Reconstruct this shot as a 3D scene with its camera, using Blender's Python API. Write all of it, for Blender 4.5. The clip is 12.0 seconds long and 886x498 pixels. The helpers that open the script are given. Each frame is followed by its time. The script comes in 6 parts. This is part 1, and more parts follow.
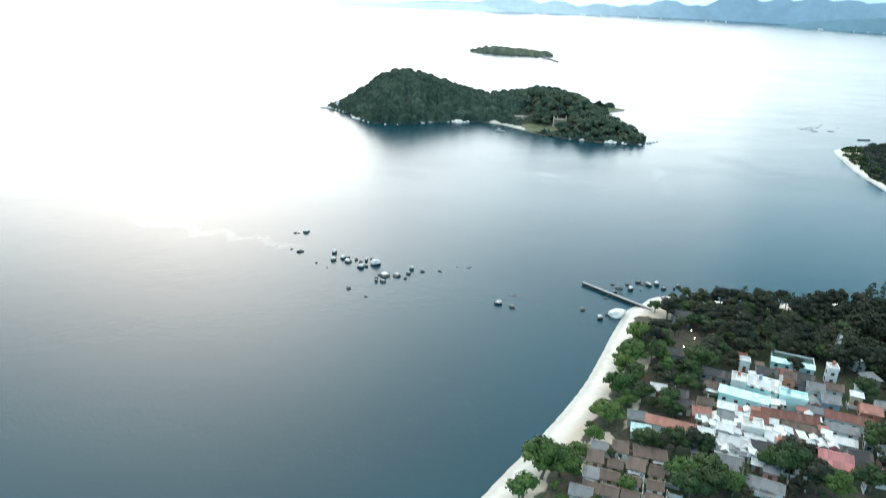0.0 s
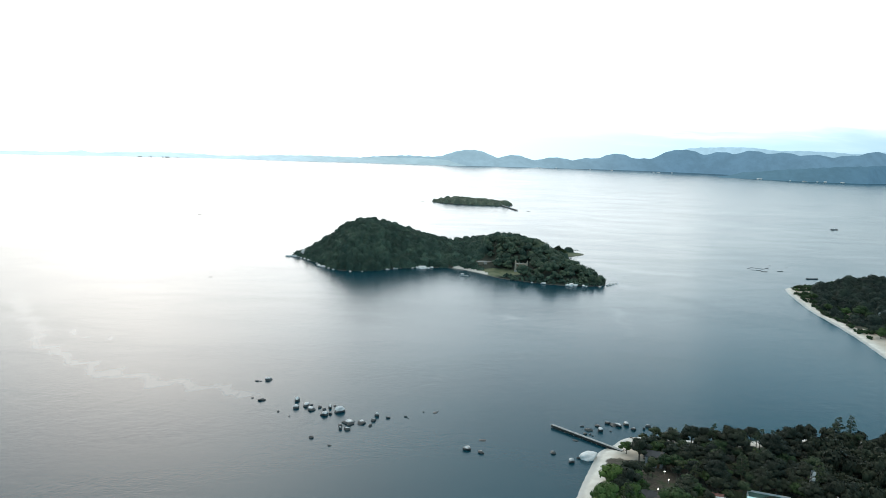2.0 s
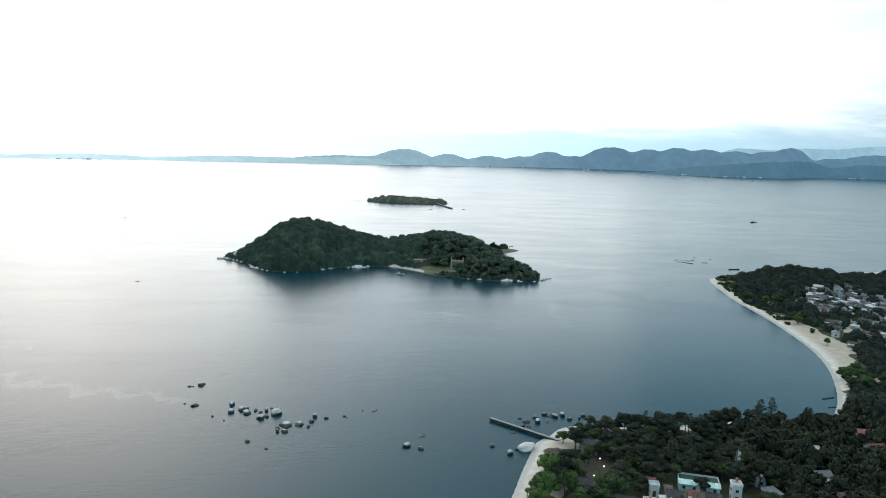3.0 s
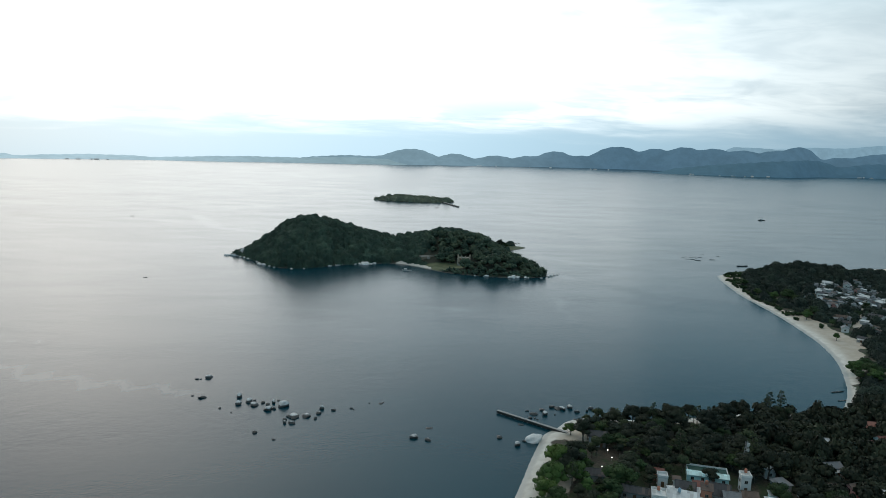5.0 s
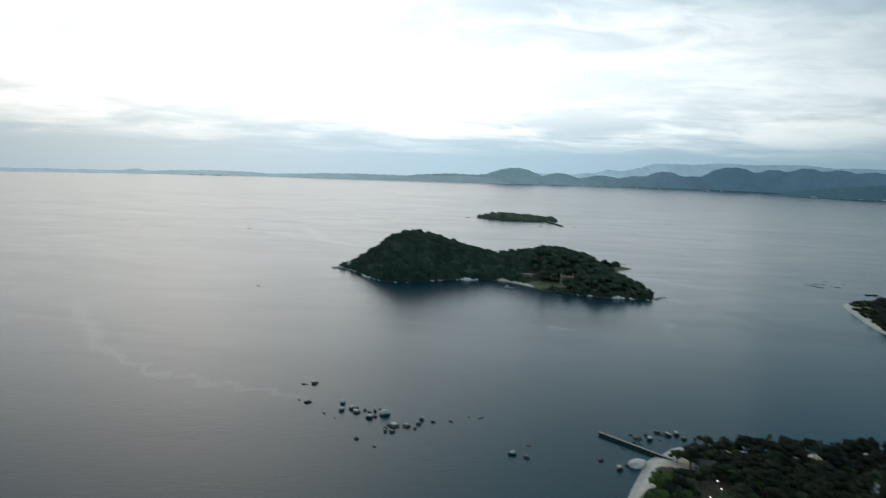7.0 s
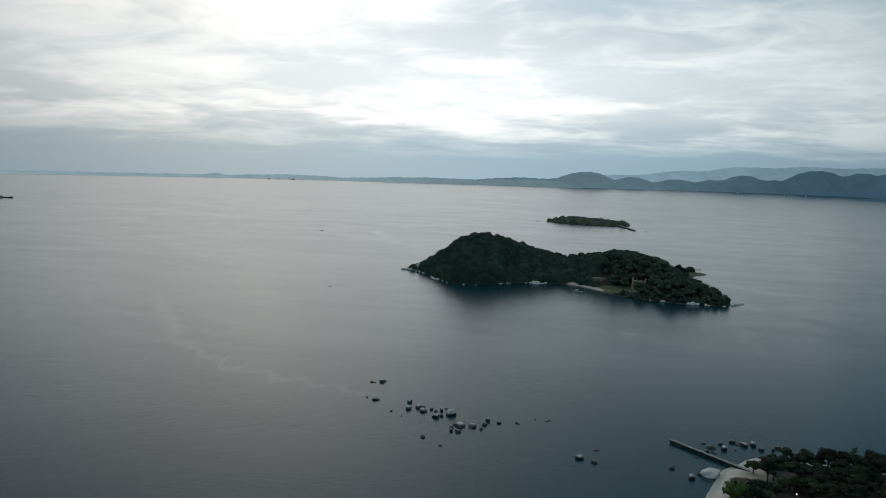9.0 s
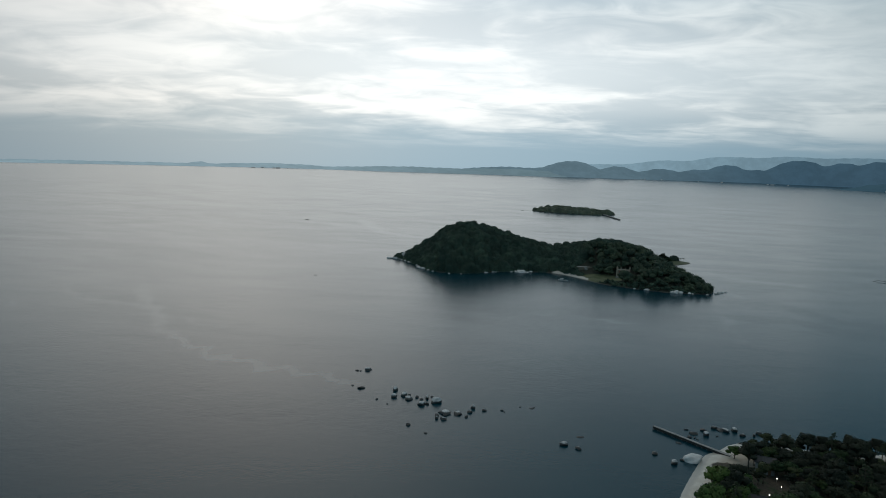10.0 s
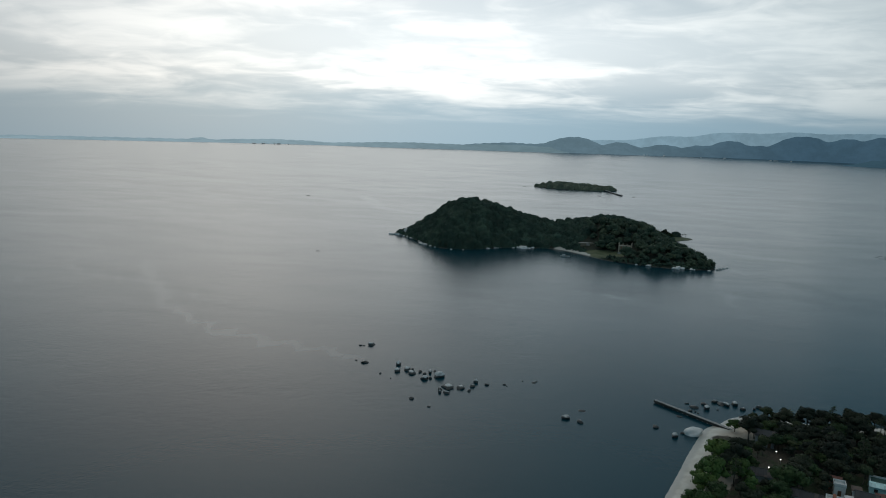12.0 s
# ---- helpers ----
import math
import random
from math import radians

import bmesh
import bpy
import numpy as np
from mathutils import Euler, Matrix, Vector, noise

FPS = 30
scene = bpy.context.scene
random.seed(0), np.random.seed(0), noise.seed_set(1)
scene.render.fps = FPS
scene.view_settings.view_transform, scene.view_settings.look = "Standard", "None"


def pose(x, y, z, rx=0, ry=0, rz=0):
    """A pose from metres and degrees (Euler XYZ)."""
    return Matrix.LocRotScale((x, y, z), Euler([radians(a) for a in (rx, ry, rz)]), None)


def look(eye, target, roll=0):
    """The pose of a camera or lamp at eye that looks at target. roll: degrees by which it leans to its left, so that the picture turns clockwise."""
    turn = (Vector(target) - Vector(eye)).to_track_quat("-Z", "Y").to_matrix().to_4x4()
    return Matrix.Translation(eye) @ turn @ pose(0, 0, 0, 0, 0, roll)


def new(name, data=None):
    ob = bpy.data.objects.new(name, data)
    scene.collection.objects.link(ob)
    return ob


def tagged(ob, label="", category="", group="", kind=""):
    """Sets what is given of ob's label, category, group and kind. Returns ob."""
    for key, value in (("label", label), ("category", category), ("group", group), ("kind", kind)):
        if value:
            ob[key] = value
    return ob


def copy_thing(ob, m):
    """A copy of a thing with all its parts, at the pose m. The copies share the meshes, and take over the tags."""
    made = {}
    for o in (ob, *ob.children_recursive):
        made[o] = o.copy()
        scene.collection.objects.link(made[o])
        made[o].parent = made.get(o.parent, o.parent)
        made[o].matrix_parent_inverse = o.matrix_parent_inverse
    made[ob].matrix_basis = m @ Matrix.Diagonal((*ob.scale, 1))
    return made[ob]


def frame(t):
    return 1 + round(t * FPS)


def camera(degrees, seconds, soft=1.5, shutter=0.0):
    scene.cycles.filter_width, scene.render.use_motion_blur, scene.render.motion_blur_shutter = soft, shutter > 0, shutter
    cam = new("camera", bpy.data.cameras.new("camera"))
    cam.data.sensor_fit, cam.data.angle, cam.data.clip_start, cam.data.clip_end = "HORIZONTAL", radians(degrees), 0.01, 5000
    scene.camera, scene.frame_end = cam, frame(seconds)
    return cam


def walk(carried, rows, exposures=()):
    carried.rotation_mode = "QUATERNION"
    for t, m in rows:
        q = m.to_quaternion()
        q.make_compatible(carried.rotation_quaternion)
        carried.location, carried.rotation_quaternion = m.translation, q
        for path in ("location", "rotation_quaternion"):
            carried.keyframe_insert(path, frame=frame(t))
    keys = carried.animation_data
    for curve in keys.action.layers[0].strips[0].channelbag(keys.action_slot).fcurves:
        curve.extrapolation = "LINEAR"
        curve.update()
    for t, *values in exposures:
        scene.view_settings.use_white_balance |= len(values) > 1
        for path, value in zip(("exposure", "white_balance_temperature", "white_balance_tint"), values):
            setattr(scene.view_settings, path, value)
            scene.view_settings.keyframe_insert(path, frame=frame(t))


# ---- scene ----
cam = camera(64.9, 12.0, 0.65, 0.5)
PATH = [
    (0, (0.047, 2.26, 128.712), (0.014, 4.131, 128.006), 2.7),
    (0.5, (0.054, 1.849, 128.52), (0.006, 3.769, 127.962), 2.5),
    (1, (0.066, 1.41, 128.196), (0.01, 3.366, 127.783), 2.4),
    (1.5, (0.144, 0.961, 127.761), (0.14, 2.938, 127.458), 2.2),
    (2, (0.326, 0.579, 127.279), (0.374, 2.557, 126.982), 2.2),
    (2.5, (0.491, 0.341, 126.799), (0.601, 2.316, 126.504), 2.0),
    (2.7, (0.52, 0.289, 126.633), (0.736, 2.256, 126.339), 1.9),
    (4.3, (0.403, 0.263, 122.954), (0.651, 2.227, 122.664), 1.7),
    (4.5, (0.413, 0.248, 122.788), (0.656, 2.212, 122.497), 1.7),
    (5, (0.426, 0.165, 122.235), (0.638, 2.132, 121.943), 1.7),
    (5.5, (0.324, 0.055, 121.656), (0.536, 2.022, 121.363), 1.7),
    (6, (0.031, -0.071, 121.092), (0.237, 1.896, 120.798), 1.7),
    (6.5, (-0.322, -0.233, 120.596), (-0.243, 1.743, 120.298), 1.9),
    (7, (-0.436, -0.476, 120.205), (-0.516, 1.507, 119.957), 2.1),
    (7.5, (-0.354, -0.767, 119.872), (-0.597, 1.211, 119.703), 2.2),
    (7.7, (-0.288, -0.835, 119.789), (-0.542, 1.142, 119.626), 2.3),
    (9.3, (0.402, -0.856, 118.267), (0.123, 1.107, 118.011), 1.9),
    (9.5, (0.467, -0.859, 118.207), (0.213, 1.107, 117.948), 2.1),
    (10, (0.536, -0.868, 118.066), (0.3, 1.1, 117.794), 2.1),
    (10.5, (0.55, -0.869, 117.95), (0.318, 1.095, 117.654), 2.0),
    (11, (0.41, -0.923, 117.863), (0.184, 1.04, 117.556), 2.0),
    (11.5, (0.142, -1.152, 117.785), (-0.078, 0.812, 117.475), 2.1),
    (12, (-0.146, -1.567, 117.706), (-0.382, 0.39, 117.367), 2.1),
]

# seconds, stops and white balance: the flying camera's own exposure closes as it turns into the bright sky
STOPS = [(0.0, 1.55, 6580, 10), (0.5, 1.49, 6570, 10), (1.0, 1.36, 6560, 10), (1.5, 1.00, 6550, 10), (2.5, 0.72, 6520, 10), (4.3, 0.16, 6470, 9), (5.5, -0.10, 6430, 9), (6.5, -0.30, 6400, 9),
         (7.5, -0.54, 6370, 9), (9.5, -0.90, 6330, 8), (12.0, -0.83, 6330, 8)]
walk(cam, [(t, look(e, g, r)) for t, e, g, r in PATH], STOPS)

# ---------------------------------------------------------------- sky and sun
SUN_AZ, SUN_EL = -25.0, 16.0  # degrees from +y towards +x, and above the horizon


def direction(az, el):
    a, e = radians(az), radians(el)
    return Vector((math.sin(a) * math.cos(e), math.cos(a) * math.cos(e), math.sin(e)))


class Graph:
    """Short hand for building a node tree."""

    def __init__(self, tree):
        self.tree, self.nodes, self.links = tree, tree.nodes, tree.links

    def add(self, kind, links=(), **props):
        n = self.nodes.new(kind)
        for k, v in props.items():
            setattr(n, k, v)
        for key, v in dict(links).items():
            if isinstance(v, bpy.types.NodeSocket):
                self.links.new(v, n.inputs[key])
            else:
                n.inputs[key].default_value = v
        return n

    def math(self, op, a, b=0.0, clamp=False):
        return self.add("ShaderNodeMath", {0: a, 1: b}, operation=op, use_clamp=clamp).outputs[0]

    def mix(self, fac, a, b):
        n = self.add("ShaderNodeMix", {0: fac, 6: a, 7: b}, data_type="RGBA")
        return n.outputs[2]

    def span(self, v, a, b, c=0.0, d=1.0, smooth=True):
        return self.add("ShaderNodeMapRange", {0: v, 1: a, 2: b, 3: c, 4: d},
                        interpolation_type="SMOOTHSTEP" if smooth else "LINEAR").outputs[0]

    def noise(self, vec, scale, detail=3.0, rough=0.55, distort=0.0):
        return self.add("ShaderNodeTexNoise", {"Vector": vec, "Scale": scale, "Detail": detail, "Roughness": rough,
                                               "Distortion": distort}).outputs[0]


def build_world():
    world = bpy.data.worlds.new("overcast_evening")
    world.use_nodes = True
    scene.world = world
    g = Graph(world.node_tree)
    g.nodes.clear()
    way = g.add("ShaderNodeTexCoord").outputs["Generated"]
    sky = g.add("ShaderNodeTexSky", sky_type="NISHITA", sun_disc=False, sun_elevation=radians(SUN_EL), sun_rotation=radians(SUN_AZ)).outputs[0]
    sky = g.add("ShaderNodeVectorMath", {0: sky, 1: (0.1, 0.1, 0.1)}, operation="MULTIPLY").outputs[0]
    xyz = g.add("ShaderNodeSeparateXYZ", {0: way}).outputs
    up = g.math("MAXIMUM", xyz[2], 0.0)
    # the clouds lie in a flat layer, so they draw together towards the horizon
    low = g.math("ADD", up, 0.13)
    flat = g.add("ShaderNodeCombineXYZ", {0: g.math("DIVIDE", xyz[0], low), 1: g.math("DIVIDE", xyz[1], low), 2: 0.0}).outputs[0]
    flat = g.add("ShaderNodeMapping", {"Vector": flat, "Rotation": (0, 0, radians(10)), "Scale": (0.8, 1.0, 1.0), "Location": (1.6, 0.9, 0)}).outputs[0]
    big = g.noise(flat, 0.50, 4.0, 0.5, 0.4)
    fine = g.noise(flat, 1.25, 4.0, 0.52, 0.6)
    puff = g.noise(flat, 3.2, 4.0, 0.55, 0.9)
    cover = g.math("ADD", g.math("ADD", g.math("MULTIPLY", big, 0.43), g.math("MULTIPLY", fine, 0.36)), g.math("MULTIPLY", puff, 0.21))
    dot = g.add("ShaderNodeVectorMath", {0: way, 1: direction(SUN_AZ, SUN_EL)}, operation="DOT_PRODUCT").outputs["Value"]
    glow = g.math("POWER", g.span(dot, 0.05, 1.0, 0.0, 1.0, False), 2.3)
    # the thinnest cloud, and so the brightest sky, lies to one side of the sun
    pale = g.add("ShaderNodeVectorMath", {0: way, 1: direction(-8.0, 9.0)}, operation="DOT_PRODUCT").outputs["Value"]
    pale = g.math("POWER", g.span(pale, 0.05, 1.0, 0.0, 1.0, False), 4.9)
    thin = g.span(cover, 0.42, 0.60)
    dark = g.mix(pale, (0.325, 0.37, 0.405, 1), (1.12, 1.23, 1.30, 1))
    light = g.mix(pale, (0.54, 0.565, 0.58, 1), (2.26, 2.18, 2.09, 1))
    cloud = g.mix(thin, dark, light)
    # bright veil over the distance and a blue bank of haze along the horizon
    veil = g.mix(g.span(g.math("ABSOLUTE", g.math("SUBTRACT", up, 0.115)), 0.0, 0.10), g.mix(pale, (0.60, 0.64, 0.66, 1), (2.25, 2.24, 2.20, 1)), cloud)
    veil = g.mix(0.60, veil, cloud)
    bank = g.mix(pale, (0.27, 0.375, 0.45, 1), (0.64, 0.90, 1.07, 1))
    edge = g.math("ADD", up, g.math("MULTIPLY", g.math("SUBTRACT", fine, 0.5), 0.035))
    colour = g.mix(g.span(edge, 0.004, 0.072), bank, veil)
    # away from the glow the high cloud is thinner and blue
    blue = g.math("MULTIPLY", g.span(up, 0.10, 0.30), g.span(glow, 0.20, 0.66, 0.85, 0.0))
    colour = g.mix(blue, colour, (0.61, 0.755, 0.81, 1))
    high = g.math("MULTIPLY", g.span(up, 0.22, 0.37), g.span(glow, 0.40, 1.0, 0.98, 0.60))
    colour = g.mix(high, colour, g.mix(g.span(glow, 0.42, 0.96), (0.115, 0.29, 0.375, 1), (0.26, 0.335, 0.37, 1)))
    tint = g.mix(g.span(glow, 0.10, 0.90), (0.90, 1.0, 1.04, 1), (0.98, 1.0, 1.01, 1))
    colour = g.add("ShaderNodeMix", {0: 1.0, 6: colour, 7: tint}, data_type="RGBA", blend_type="MULTIPLY").outputs[2]
    cool = g.mix(g.span(up, 0.16, 0.34), (1, 1, 1, 1), (0.78, 0.99, 1.09, 1))
    colour = g.add("ShaderNodeMix", {0: 1.0, 6: colour, 7: cool}, data_type="RGBA", blend_type="MULTIPLY").outputs[2]
    # the veiled sun warms the cloud round it
    veiled = g.add("ShaderNodeVectorMath", {0: way, 1: direction(SUN_AZ + 3, SUN_EL + 3)}, operation="DOT_PRODUCT").outputs["Value"]
    veiled = g.math("MULTIPLY", g.math("POWER", g.math("MAXIMUM", veiled, 0.0), 30.0), g.span(up, 0.13, 0.27))
    colour = g.add("ShaderNodeMix", {0: veiled, 6: colour, 7: (1.55, 1.20, 0.96, 1)}, data_type="RGBA", blend_type="ADD").outputs[2]
    # overhead the cloud is evenly grey
    colour = g.mix(g.span(up, 0.62, 0.88), colour, (0.76, 0.76, 0.73, 1))
    colour = g.mix(0.955, sky, colour)
    back = g.add("ShaderNodeBackground", {0: colour, 1: 1.0}).outputs[0]
    g.add("ShaderNodeOutputWorld", {0: back})


build_world()
sun = new("sun", bpy.data.lights.new("sun", "SUN"))
sun.data.energy, sun.data.angle, sun.data.color = 0.34, radians(92), (1.0, 0.93, 0.84)
sun.matrix_world = look((0, 0, 300), Vector((0, 0, 300)) - direction(SUN_AZ, SUN_EL))

# ---------------------------------------------------------------- materials


def material(name, build):
    mat = bpy.data.materials.new(name)
    mat.use_nodes = True
    g = Graph(mat.node_tree)
    g.nodes.clear()
    coord = g.add("ShaderNodeTexCoord").outputs["Object"]
    place = g.add("ShaderNodeNewGeometry").outputs["Position"]
    values = build(g, coord, place)
    shader = g.add("ShaderNodeBsdfPrincipled", values).outputs[0]
    g.add("ShaderNodeOutputMaterial", {0: shader})
    return mat


def bumped(g, height, strength, distance):
    return g.add("ShaderNodeBump", {"Height": height, "Strength": strength, "Distance": distance}).outputs[0]


def random_of(g):
    return g.add("ShaderNodeObjectInfo").outputs["Random"]


def leaf_material(name, deep, bright):
    def build(g, coord, place):
        one = g.add("ShaderNodeNewGeometry").outputs["Random Per Island"]
        own = g.math("ADD", 1.0, g.add("ShaderNodeAttribute", attribute_name="tint").outputs["Fac"])  # tree by tree
        patch = g.noise(place, 0.07, 4.0, 0.6)
        v = g.math("ADD", g.math("MULTIPLY", one, 0.25), g.math("MULTIPLY", g.span(patch, 0.35, 0.68), 0.75))
        colour = g.mix(v, deep, bright)
        tint = g.mix(random_of(g), (0.75, 0.85, 0.8, 1), (1.3, 1.15, 0.95, 1))
        colour = g.add("ShaderNodeMix", {0: 1.0, 6: colour, 7: tint}, data_type="RGBA", blend_type="MULTIPLY").outputs[2]
        colour = g.add("ShaderNodeVectorMath", {0: colour, 3: own}, operation="SCALE").outputs[0]
        return {"Base Color": colour, "Roughness": 0.65, "Specular IOR Level": 0.2}
    return material(name, build)


def painted(name, colour, rough=0.7, dirt=0.35, scale=0.6, metal=0.0, ribs=0.0):
    """Paint or bare sheet with stains at two scales; ribs: the pitch of corrugation in metres."""
    def build(g, coord, place):
        n = g.noise(coord, scale, 4.0, 0.6)
        f = g.noise(coord, scale * 9, 3.0, 0.6)
        stain = g.math("MULTIPLY", g.span(g.math("ADD", g.math("MULTIPLY", n, 0.65), g.math("MULTIPLY", f, 0.35)), 0.42, 0.72), dirt)
        dull = tuple(c * k for c, k in zip(colour[:3], (0.42, 0.38, 0.34))) + (1,)
        base = g.mix(stain, colour, dull)
        shade = g.mix(random_of(g), (0.82, 0.82, 0.82, 1), (1.1, 1.08, 1.05, 1))
        base = g.add("ShaderNodeMix", {0: 1.0, 6: base, 7: shade}, data_type="RGBA", blend_type="MULTIPLY").outputs[2]
        height = f
        if ribs:  # single sheets of different age
            cell = g.add("ShaderNodeVectorMath", {0: coord, 1: (1.1, 2.3, 50.0)}, operation="SNAP").outputs[0]
            age = g.add("ShaderNodeTexWhiteNoise", {0: cell}).outputs[0]
            base = g.add("ShaderNodeVectorMath", {0: base, 3: g.span(age, 0.0, 1.0, 0.74, 1.20, False)}, operation="SCALE").outputs[0]
            base = g.mix(g.math("MULTIPLY", g.span(age, 0.86, 0.88), 0.40), base, (0.15, 0.11, 0.085, 1))
            x = g.add("ShaderNodeSeparateXYZ", {0: coord}).outputs[0]
            height = g.math("SINE", g.math("MULTIPLY", x, 2 * math.pi / ribs))
        return {"Base Color": base, "Roughness": rough, "Metallic": metal, "Normal": bumped(g, height, 0.5, 0.03)}
    return material(name, build)


def water_build(g, coord, place):
    swell = g.noise(place, 0.11, 3.0, 0.6, 0.3)
    chop = g.noise(place, 0.36, 4.0, 0.65, 0.2)
    ripple = g.noise(place, 1.1, 3.0, 0.6)
    slick = g.add("ShaderNodeAttribute", attribute_name="slick").outputs["Fac"]
    ruffled = g.add("ShaderNodeAttribute", attribute_name="ruffled").outputs["Fac"]
    # broad calm lanes between ruffled water, drawn out along the drift
    lane = g.add("ShaderNodeMapping", {"Vector": place, "Rotation": (0, 0, radians(28)), "Scale": (0.35, 1.0, 1.0)}).outputs[0]
    calm = g.span(g.noise(lane, 0.0085, 6.0, 0.62, 1.6), 0.38, 0.64)
    cat = g.span(g.noise(lane, 0.034, 5.0, 0.65, 0.9), 0.36, 0.66)  # small gusts
    ruffle = g.math("ADD", g.math("MULTIPLY", calm, 0.55), g.math("MULTIPLY", cat, 0.45))
    torn = g.span(g.math("ADD", slick, g.math("MULTIPLY", g.math("SUBTRACT", g.noise(place, 0.16, 5.0, 0.7, 0.6), 0.5), 1.3)), 0.25, 0.85)
    smooth = g.math("MULTIPLY", torn, g.span(slick, 0.02, 0.25))
    ruffle = g.math("ADD", ruffle, g.math("MULTIPLY", ruffled, 0.9), True)
    ruffle = g.math("MULTIPLY", ruffle, g.math("SUBTRACT", 1.0, g.math("MULTIPLY", smooth, 0.9)))
    height = g.math("ADD", g.math("ADD", g.math("MULTIPLY", swell, 0.38), g.math("MULTIPLY", chop, 0.30)), g.math("MULTIPLY", ripple, 0.11))
    strength = g.span(ruffle, 0.0, 1.0, 0.15, 0.48, False)
    normal = g.add("ShaderNodeBump", {"Height": height, "Strength": strength, "Distance": 0.5}).outputs[0]
    deep = g.noise(place, 0.006, 3.0)
    colour = g.mix(g.span(deep, 0.35, 0.65), (0.002, 0.034, 0.049, 1), (0.003, 0.042, 0.059, 1))
    # the base colour is mixed paler along the slicks
    colour = g.mix(g.math("MULTIPLY", smooth, 0.17), colour, (0.34, 0.34, 0.33, 1))
    return {"Base Color": colour, "Roughness": g.span(ruffle, 0, 1, 0.22, 0.25, False), "IOR": 1.333, "Normal": normal}


def ground_build(g, coord, place):
    beach = g.add("ShaderNodeAttribute", attribute_name="beach").outputs["Fac"]
    fine, mid, wide = g.noise(place, 1.4, 4.0, 0.6), g.noise(place, 0.22, 4.0, 0.6), g.noise(place, 0.045, 3.0)
    edge = g.math("ADD", beach, g.math("ADD", g.math("MULTIPLY", g.math("SUBTRACT", mid, 0.5), 0.8), g.math("MULTIPLY", g.math("SUBTRACT", wide, 0.5), 0.9)))
    sandy = g.span(edge, 0.42, 0.6)
    sand = g.mix(g.span(mid, 0.3, 0.7), (0.60, 0.56, 0.49, 1), (0.74, 0.71, 0.65, 1))
    sand = g.mix(g.math("MULTIPLY", fine, 0.25), sand, (0.48, 0.43, 0.35, 1))
    dry = g.add("ShaderNodeAttribute", attribute_name="dry").outputs["Fac"]
    sand = g.mix(g.math("MULTIPLY", dry, g.span(mid, 0.25, 0.6, 0.45, 1.0)), sand, (0.45, 0.385, 0.305, 1))
    soil = g.mix(g.span(fine, 0.35, 0.65), (0.038, 0.032, 0.022, 1), (0.085, 0.070, 0.052, 1))
    grass = g.mix(g.span(fine, 0.3, 0.7), (0.018, 0.032, 0.012, 1), (0.042, 0.066, 0.026, 1))
    land = g.mix(g.span(g.math("ADD", g.math("MULTIPLY", mid, 0.5), g.math("MULTIPLY", wide, 0.5)), 0.44, 0.56), soil, grass)
    colour = g.mix(sandy, land, sand)
    # sand that the water reaches is wet and darker
    z = g.add("ShaderNodeSeparateXYZ", {0: place}).outputs[2]
    wet = g.span(g.math("ADD", z, g.math("MULTIPLY", g.math("SUBTRACT", mid, 0.5), 0.25)), 0.22, 0.55, 1.0, 0.0)
    colour = g.mix(g.math("MULTIPLY", wet, 0.65), colour, (0.33, 0.305, 0.265, 1))
    return {"Base Color": colour, "Roughness": g.span(wet, 0, 1, 0.9, 0.35, False), "Normal": bumped(g, fine, 0.5, 0.12)}


def island_build(g, coord, place):
    lawn = g.add("ShaderNodeAttribute", attribute_name="lawn").outputs["Fac"]
    beach = g.add("ShaderNodeAttribute", attribute_name="beach").outputs["Fac"]
    fine, mid = g.noise(place, 0.8, 4.0, 0.6), g.noise(place, 0.12, 4.0, 0.6)
    grass = g.mix(g.span(mid, 0.35, 0.65), (0.075, 0.10, 0.045, 1), (0.14, 0.15, 0.08, 1))
    floor = g.mix(g.span(fine, 0.35, 0.65), (0.018, 0.028, 0.015, 1), (0.036, 0.036, 0.025, 1))
    land = g.mix(g.span(g.math("ADD", lawn, g.math("MULTIPLY", g.math("SUBTRACT", mid, 0.5), 0.5)), 0.4, 0.6), floor, grass)
    sand = g.mix(fine, (0.52, 0.48, 0.42, 1), (0.68, 0.64, 0.57, 1))
    colour = g.mix(g.span(beach, 0.4, 0.6), land, sand)
    z = g.add("ShaderNodeSeparateXYZ", {0: place}).outputs[2]
    colour = g.mix(g.span(z, 0.2, 0.6, 0.7, 0.0), colour, (0.10, 0.095, 0.085, 1))
    return {"Base Color": colour, "Roughness": 0.9, "Normal": bumped(g, fine, 0.6, 0.3)}


def granite_build(g, coord, place):
    n, f = g.noise(place, 0.7, 5.0, 0.65), g.noise(place, 5.0, 3.0, 0.6)
    colour = g.mix(g.span(n, 0.35, 0.68), (0.46, 0.46, 0.45, 1), (0.78, 0.775, 0.76, 1))
    colour = g.mix(g.math("MULTIPLY", g.span(f, 0.5, 0.75), 0.5), colour, (0.13, 0.125, 0.115, 1))
    # dark tidal band above the water, raised to paint in the boulders' shaded sides
    z = g.add("ShaderNodeSeparateXYZ", {0: place}).outputs[2]
    tide_shade = g.span(g.math("ADD", z, g.math("MULTIPLY", g.math("SUBTRACT", n, 0.5), 0.5)), 0.85, 1.30, 1.0, 0.0)
    colour = g.mix(g.math("MULTIPLY", tide_shade, 0.95), colour, (0.022, 0.022, 0.02, 1))
    return {"Base Color": colour, "Roughness": g.span(tide_shade, 0, 1, 0.85, 0.5, False), "Normal": bumped(g, g.math("ADD", n, g.math("MULTIPLY", f, 0.3)), 0.7, 0.25)}


